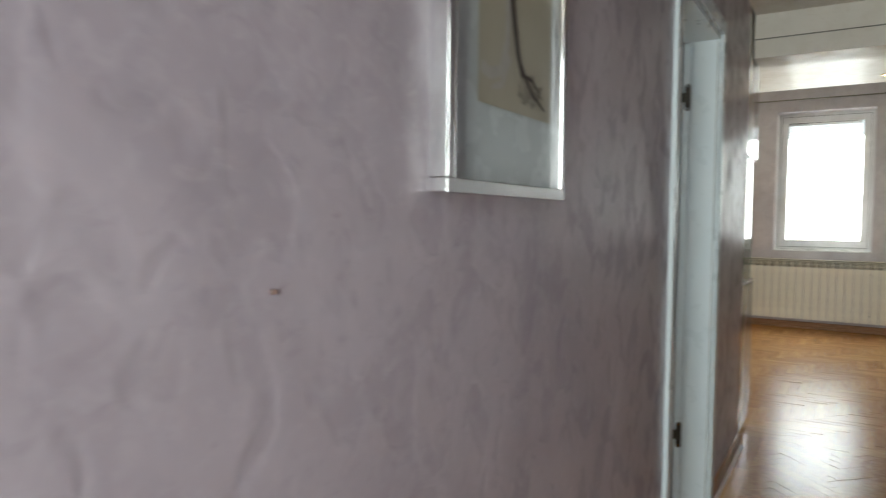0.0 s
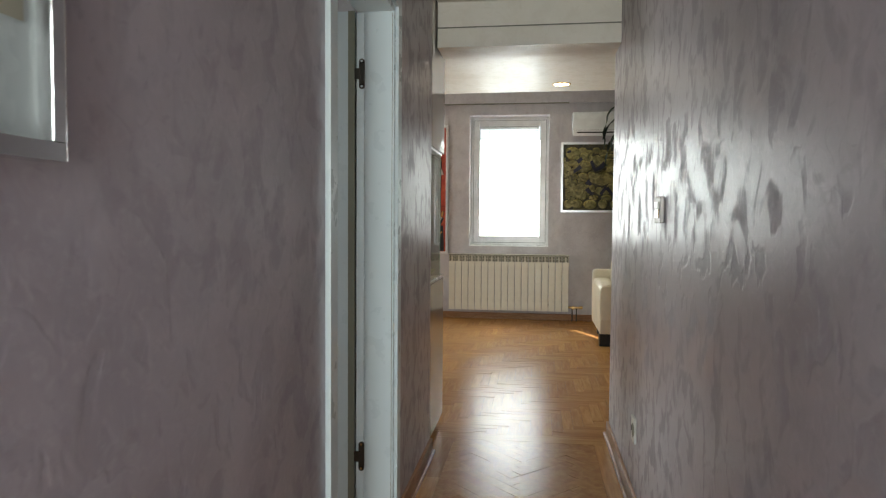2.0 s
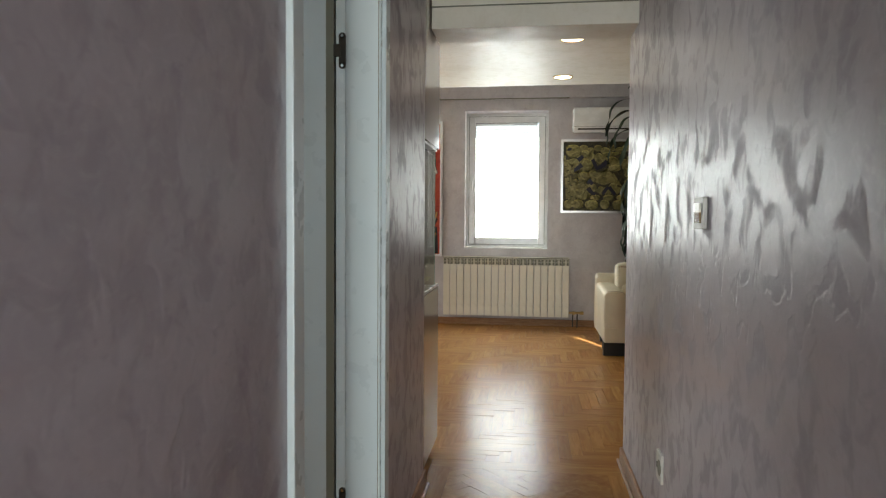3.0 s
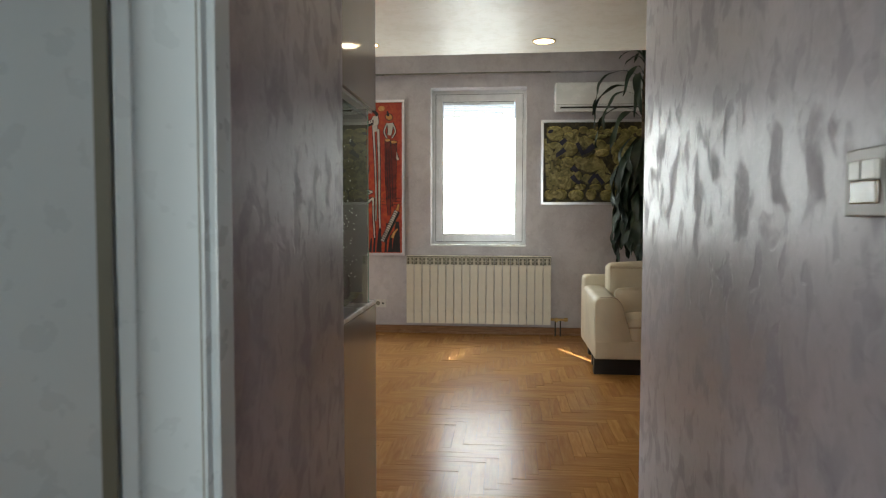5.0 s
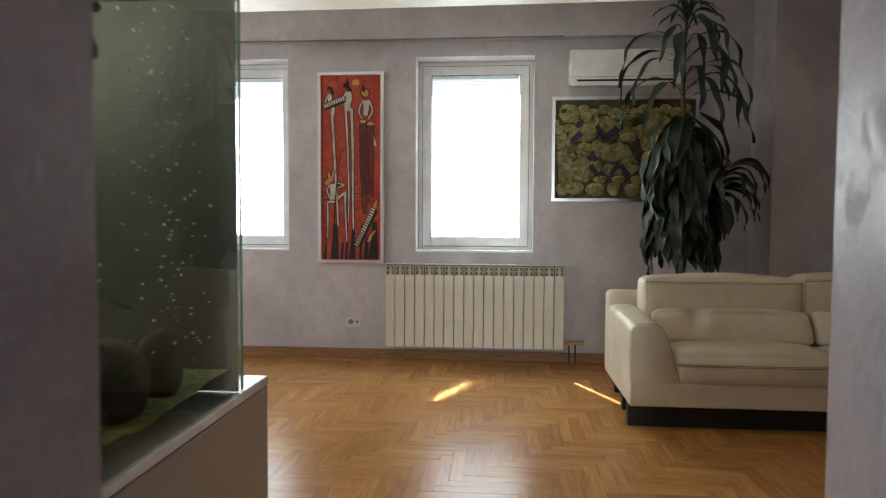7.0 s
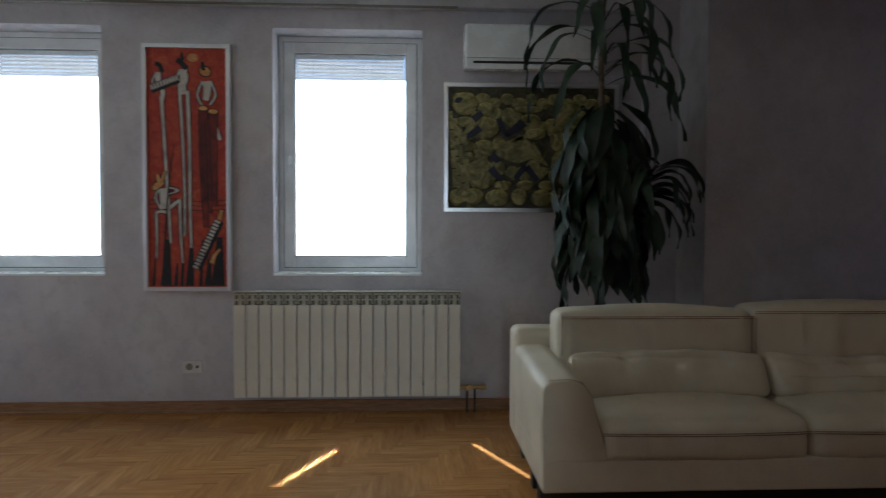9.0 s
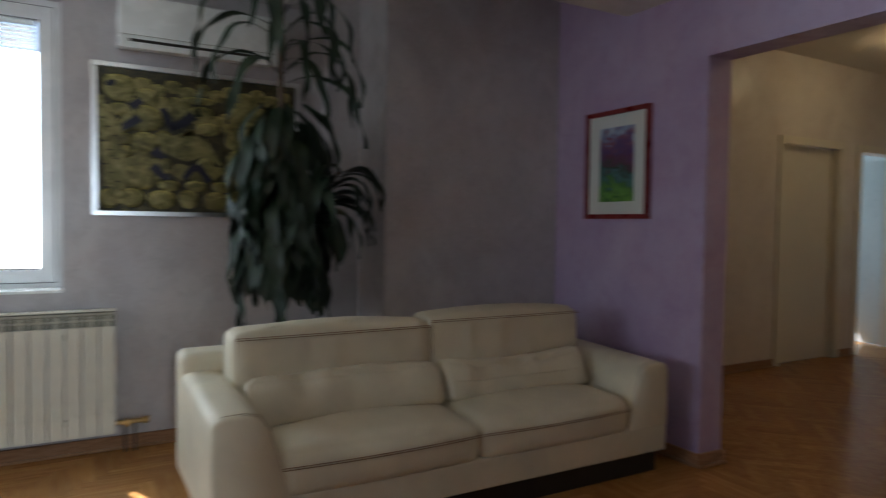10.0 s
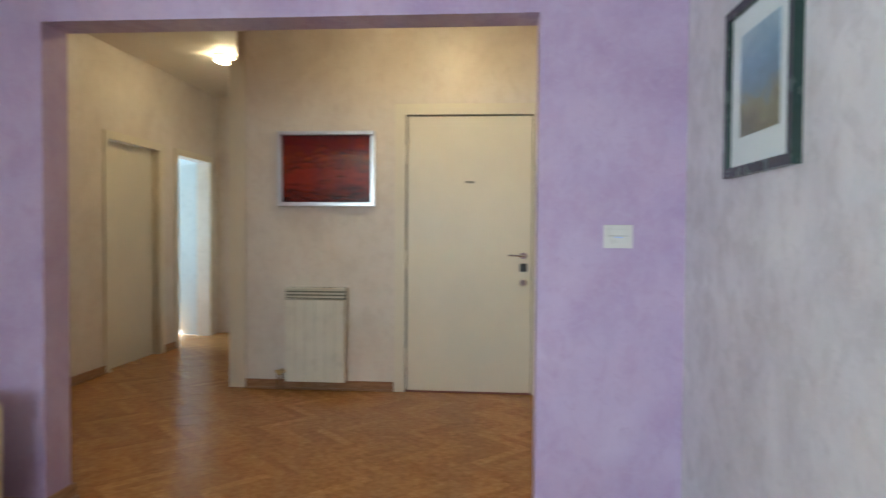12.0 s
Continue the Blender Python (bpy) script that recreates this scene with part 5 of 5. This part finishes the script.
door = thing("door", (CL - 0.1, DOOR_Y1, 0), "white interior door standing open with bronze hinges", "door", kind="structure")
casing(door, "x", DOOR_Y0, DOOR_Y1, DOOR_H, CL, 1, 0.058, WHITE_PAINT)
JX = CL - 0.15
part("jamb", boxed(JX + 0.012, CL + 0.003, DOOR_Y1 - 0.022, DOOR_Y1 - 0.001, 0, DOOR_H - 0.022, 0.002), WHITE_PAINT, door)
part("jamb", boxed(JX + 0.012, JX + 0.042, DOOR_Y1 - 0.030, DOOR_Y1 - 0.022, 0, DOOR_H - 0.03, 0.003), WHITE_PAINT, door)
part("jamb", boxed(JX + 0.012, CL + 0.003, DOOR_Y0 + 0.001, DOOR_Y0 + 0.022, 0, DOOR_H - 0.022, 0.002), WHITE_PAINT, door)
part("jamb", boxed(JX + 0.012, CL + 0.003, DOOR_Y0 + 0.001, DOOR_Y1 - 0.001, DOOR_H - 0.022, DOOR_H - 0.001, 0.002), WHITE_PAINT, door)
part("groove", boxed(CL - 0.005, CL - 0.003, DOOR_Y1 - 0.0235, DOOR_Y1 - 0.0222, 0, DOOR_H - 0.03), GRILLE, door)
dleaf = part("leaf", boxed(JX - 0.74, JX + 0.004, DOOR_Y1 - 0.030, DOOR_Y1 + 0.010, 0.008, DOOR_H - 0.02, 0.003), WHITE_PAINT, door, "white painted door leaf")
part("rebate", boxed(JX - 0.02, JX + 0.006, DOOR_Y1 - 0.032, DOOR_Y1 - 0.0295, 0.01, DOOR_H - 0.02), GRILLE, dleaf)
for z in (1.738, 0.30):
    hinge = part("hinge", tube(tube(boxed(JX + 0.022, JX + 0.044, DOOR_Y1 - 0.0345, DOOR_Y1 - 0.030, z - 0.045, z + 0.045, 0.001),
                 (JX + 0.033, DOOR_Y1 - 0.0345, z + 0.045), (JX + 0.033, DOOR_Y1 - 0.030, z + 0.045), 0.011), (JX + 0.033, DOOR_Y1 - 0.0345, z - 0.045), (JX + 0.033, DOOR_Y1 - 0.030, z - 0.045), 0.011), DARK_IRON, door, "dark bronze concealed hinge")
    for dz in (0.046, -0.046):
        part("screw", tubed((JX + 0.033, DOOR_Y1 - 0.036, z + dz), (JX + 0.033, DOOR_Y1 - 0.0345, z + dz), 0.0045, sides=12), CHROME, hinge)
    part("knuckle", boxed(JX + 0.006, JX + 0.03, DOOR_Y1 - 0.040, DOOR_Y1 - 0.0345, z - 0.02, z + 0.02, 0.002), DARK_IRON, hinge)

entrance = thing("entrance_door", (HX, 5.0, 0), "closed cream entrance door with chrome handle and locks", "door", kind="structure")
casing(entrance, "x", 4.5, 5.5, 2.19, HX, -1, 0.085, CREAM_PAINT, 0.018)
part("leaf", boxed(HX + 0.004, HX + 0.06, 4.508, 5.488, 0.012, 2.18, 0.004), CREAM_PAINT, entrance)
part("leaf_gap", boxed(HX + 0.062, HX + 0.09, 4.5, 5.5, 0.0, 2.19), DARK_GAP, entrance)
part("threshold", boxed(HX - 0.01, HX + 0.06, 4.5, 5.5, 0.0, 0.012), mat("red_brown_threshold", (0.2, 0.06, 0.035), 0.5), entrance)
for z in (1.88, 1.05, 0.28):
    part("hinge", tubed((HX - 0.02, 5.497, z - 0.075), (HX - 0.02, 5.497, z + 0.075), 0.011), CREAM_PAINT, entrance)
handle = part("handle", tube(tubed((HX + 0.004, 4.575, 1.09), (HX - 0.05, 4.575, 1.09), 0.009), (HX - 0.05, 4.57, 1.09), (HX - 0.05, 4.69, 1.095), 0.0085), CHROME, entrance, "chrome lever handle")
part("rose", tubed((HX + 0.004, 4.575, 1.09), (HX - 0.006, 4.575, 1.09), 0.026), CHROME, handle)
part("lock", boxed(HX - 0.012, HX + 0.004, 4.545, 4.60, 0.965, 1.03, 0.004), BLACK, entrance, "black lock escutcheon")
part("lock", tubed((HX - 0.012, 4.575, 0.88), (HX + 0.004, 4.575, 0.88), 0.025), CHROME, entrance, "round chrome lock")
part("peephole_plate", boxed(HX - 0.003, HX + 0.0045, 4.96, 5.03, 1.655, 1.672, 0.001), GRILLE, entrance, "small grey name plate")

d1 = thing("hall_door", ((D1[0] + D1[1]) / 2, HN, 0), "closed cream interior door in the hall", "door", kind="structure")
casing(d1, "y", *D1, D_H, HN, -1, 0.07, CREAM_PAINT)
part("leaf", boxed(D1[0] + 0.004, D1[1] - 0.004, HN + 0.06, HN + 0.10, 0.001, D_H - 0.004, 0.003), CREAM_PAINT, d1)
part("jamb", boxed(D1[0] + 0.001, D1[0] + 0.02, HN - 0.003, HN + 0.1, 0, D_H - 0.02), CREAM_PAINT, d1)
part("jamb", boxed(D1[1] - 0.02, D1[1] - 0.001, HN - 0.003, HN + 0.1, 0, D_H - 0.02), CREAM_PAINT, d1)
d2 = thing("hall_doorway", ((D2[0] + D2[1]) / 2, HN, 0), "cream doorway open to a bright white room", "doorway", kind="structure")
casing(d2, "y", *D2, D_H, HN, -1, 0.07, CREAM_PAINT)
part("leaf", boxed(D2[1] + 0.01, D2[1] + 0.05, HN + 0.16, HN + 0.9, 0.01, D_H - 0.02, 0.003), WHITE_PAINT, d2, "white door leaf standing open")

tall = thing("tall_cabinet", (HX + 0.1, 6.87, 0), "tall plain cream panelled pillar beside the hall wall", "pillar")
part("front", boxed(HX - 0.004, HX + 0.146, 6.805, 6.935, 0.0, 2.64, 0.004), CREAM_PAINT, tall)
part("side", boxed(HX + 0.15, HX + 0.75, 6.9315, 6.945, 0.0, 2.64), CREAM_PAINT, tall)

hall_rad = thing("hall_radiator", (HX, 6.2, 0.08), "small cream panel radiator on the hall wall", "radiator")
RY0, RY1 = 5.962, 6.441
part("panel", boxed(HX - 0.105, HX - 0.085, RY0, RY1, 0.08, 0.735, 0.006), GRILLE_BAR, hall_rad)
# dark box again colours in the shade behind the bars
part("hollow_shade", boxed(HX - 0.098, HX - 0.04, RY0 + 0.004, RY1 - 0.004, 0.74, 0.815), GRILLE, hall_rad)
for i in range(6):
    y = RY0 + (i + 0.5) * (RY1 - RY0) / 6
    part("section", boxed(HX - 0.112, HX - 0.105, y - 0.0375, y + 0.0375, 0.084, 0.73, 0.0015), ENAMEL, hall_rad)
    part("column", boxed(HX - 0.085, HX - 0.03, y - 0.014, y + 0.014, 0.1, 0.79), ENAMEL, hall_rad)
for z in (0.748, 0.775, 0.802):
    part("grille_bar", boxed(HX - 0.107, HX - 0.03, RY0, RY1, z, z + 0.014), GRILLE_BAR, hall_rad)
part("top_rim", boxed(HX - 0.109, HX - 0.03, RY0 - 0.002, RY1 + 0.002, 0.818, 0.826), ENAMEL, hall_rad)
part("bracket", boxed(HX - 0.03, HX, 6.1, 6.13, 0.3, 0.34), BLACK, hall_rad)
part("bracket", boxed(HX - 0.03, HX, 6.3, 6.33, 0.3, 0.34), BLACK, hall_rad)
part("valve", tube(tubed((HX - 0.06, RY1, 0.15), (HX - 0.06, RY1 + 0.09, 0.15), 0.013), (HX - 0.1, RY1 + 0.05, 0.15), (HX - 0.03, RY1 + 0.05, 0.15), 0.02), BRASS, hall_rad, "brass radiator valve")
for d in (0.04, 0.075):
    part("pipe", tubed((HX - 0.06, RY1 + d, 0.15), (HX - 0.06, RY1 + d, 0.0), 0.008), CHROME, hall_rad)


def ceiling_lamp(x, y, z, glowing):
    root = thing("ceiling_lamp", (x, y, z), "small warm square ceiling lamp in the hall, lit", "ceiling lamp", "hall ceiling lamps")
    part("base", boxed(x - 0.075, x + 0.075, y - 0.075, y + 0.075, z - 0.02, z, 0.004), SILVER, root)
    part("shade", boxed(x - 0.065, x + 0.065, y - 0.065, y + 0.065, z - 0.075, z - 0.021, 0.015, 3), glowing, root, "glowing square glass shade")


ceiling_lamp(6.36, 7.33, FOYER_CEIL, LAMP_FOYER)
ceiling_lamp(4.45, 5.2, FOYER_CEIL, LAMP_ENTRY)


# ---- parquet ----
OAK_45 = wood("oak_parquet_diagonal", (0.315, 0.142, 0.04), (0.38, 0.18, 0.054), (0.45, 0.225, 0.075), 0.25, (5, 5, 9))


def clip(poly, x0, x1, y0, y1):
    for axis, lim, sign in ((0, x0, 1), (0, x1, -1), (1, y0, 1), (1, y1, -1)):
        out = []
        for i, p in enumerate(poly):
            q = poly[(i + 1) % len(poly)]
            a, b = sign * (p[axis] - lim), sign * (q[axis] - lim)
            if a >= 0:
                out.append(p)
            if (a >= 0) != (b >= 0):
                t = a / (a - b)
                out.append((p[0] + (q[0] - p[0]) * t, p[1] + (q[1] - p[1]) * t))
        poly = out
        if len(poly) < 3:
            return []
    return poly


def block(bm, poly, z):
    """One parquet block, its top a hair out of level."""
    cx, cy = sum(p[0] for p in poly) / len(poly), sum(p[1] for p in poly) / len(poly)
    def inset(d):
        out = []
        for x, y in poly:
            v = Vector((cx - x, cy - y))
            out.append((x + (v.x > 0) * d - (v.x < 0) * d, y + (v.y > 0) * d - (v.y < 0) * d))
        return out
    low = [bm.verts.new((x, y, -0.003)) for x, y in inset(0.0006)]
    a, b = rnd.uniform(-0.005, 0.005), rnd.uniform(-0.005, 0.005)
    high = [bm.verts.new((x, y, z + a * (x - cx) + b * (y - cy))) for x, y in inset(0.0006)]
    bm.faces.new(high)
    for i in range(len(poly)):
        j = (i + 1) % len(poly)
        bm.faces.new((low[i], low[j], high[j], high[i]))


def herringbone(x0, x1, y0, y1, turn, w=0.062, n=6):
    """Blocks of a herringbone floor clipped to a rectangle: (polygon, lies along x)."""
    c, s = math.cos(radians(turn)), math.sin(radians(turn))
    cx, cy = (x0 + x1) / 2, (y0 + y1) / 2
    half = math.hypot(x1 - x0, y1 - y0) / 2 + n * w
    reach = int(half / w) + 2 * n
    out = []
    for k in range(-reach, reach):
        for m in range(-reach // n - 1, reach // n + 2):
            for flat in (True, False):
                ox, oy = (k + 2 * n * m) * w, k * w
                r = (ox, oy, ox + n * w, oy + w) if flat else (ox + (2 * n - 1) * w, oy, ox + 2 * n * w, oy + n * w)
                if max(abs(r[0]), abs(r[2])) > half + n * w or max(abs(r[1]), abs(r[3])) > half + n * w:
                    continue
                poly = [(r[0], r[1]), (r[2], r[1]), (r[2], r[3]), (r[0], r[3])]
                poly = clip([(cx + x * c - y * s, cy + x * s + y * c) for x, y in poly], x0, x1, y0, y1)
                if poly:
                    out.append((poly, flat))
    return out


rnd = random.Random(3)
floor_ob = bpy.data.objects["floor"]


def lay(name, blocks, materials, near):
    """Blocks inside the stretch 'near' are pieces of their own; the rest is one joined part."""
    rest = {True: bmesh.new(), False: bmesh.new()}
    for poly, flat in blocks:
        cx, cy = sum(p[0] for p in poly) / len(poly), sum(p[1] for p in poly) / len(poly)
        z = rnd.uniform(-0.0005, 0.0)
        if near and near[0] < cx < near[1] and near[2] < cy < near[3]:
            b = bmesh.new()
            block(b, poly, z)
            part("parquet_block", b, materials[flat], floor_ob)
        else:
            block(rest[flat], poly, z)
    for flat, b in rest.items():
        if b.verts:
            tagged(part(name, b, materials[flat], floor_ob), kind="stuff")


lay("parquet", herringbone(WEST, EAST + 0.08, 4.1, NORTH, 0), {True: OAK_X, False: OAK_Y}, (-0.75, 0.75, 4.3, 7.9))
lay("parquet", herringbone(CL + 0.1, CR - 0.1, -1.7, 4.0, 45), {True: OAK_45, False: OAK_45}, None)
lay("parquet", herringbone(EAST + 0.08, 8.4, 3.8, HN + 0.1, 45), {True: OAK_45, False: OAK_45}, None)
lay("parquet", herringbone(WEST, CL - 0.002, LEND, 4.1, 0), {True: OAK_X, False: OAK_Y}, None)
lay("parquet", herringbone(CR + 0.002, EAST + 0.08, SOUTH, 4.1, 0), {True: OAK_X, False: OAK_Y}, None)
lay("parquet", herringbone(-3.0, CL - 0.0, 0.4, LEND - 0.15, 0), {True: OAK_X, False: OAK_Y}, None)
lay("parquet", herringbone(6.9, 8.8, HN + 0.1, 9.9, 0), {True: OAK_X, False: OAK_Y}, None)
for x0, x1 in ((CL, CL + 0.1), (CR - 0.1, CR)):
    y = -1.7
    while y < 3.99:
        q = min(y + rnd.uniform(0.5, 0.8), 4.0)
        b = bmesh.new()
        block(b, [(x0, y), (x1, y), (x1, q), (x0, q)], 0.0)
        part("border_board", b, OAK_Y, floor_ob)
        y = q
b = bmesh.new()
block(b, [(CL, 4.0), (CR, 4.0), (CR, 4.1), (CL, 4.1)], 0.0)
part("border_board", b, OAK_X, floor_ob)
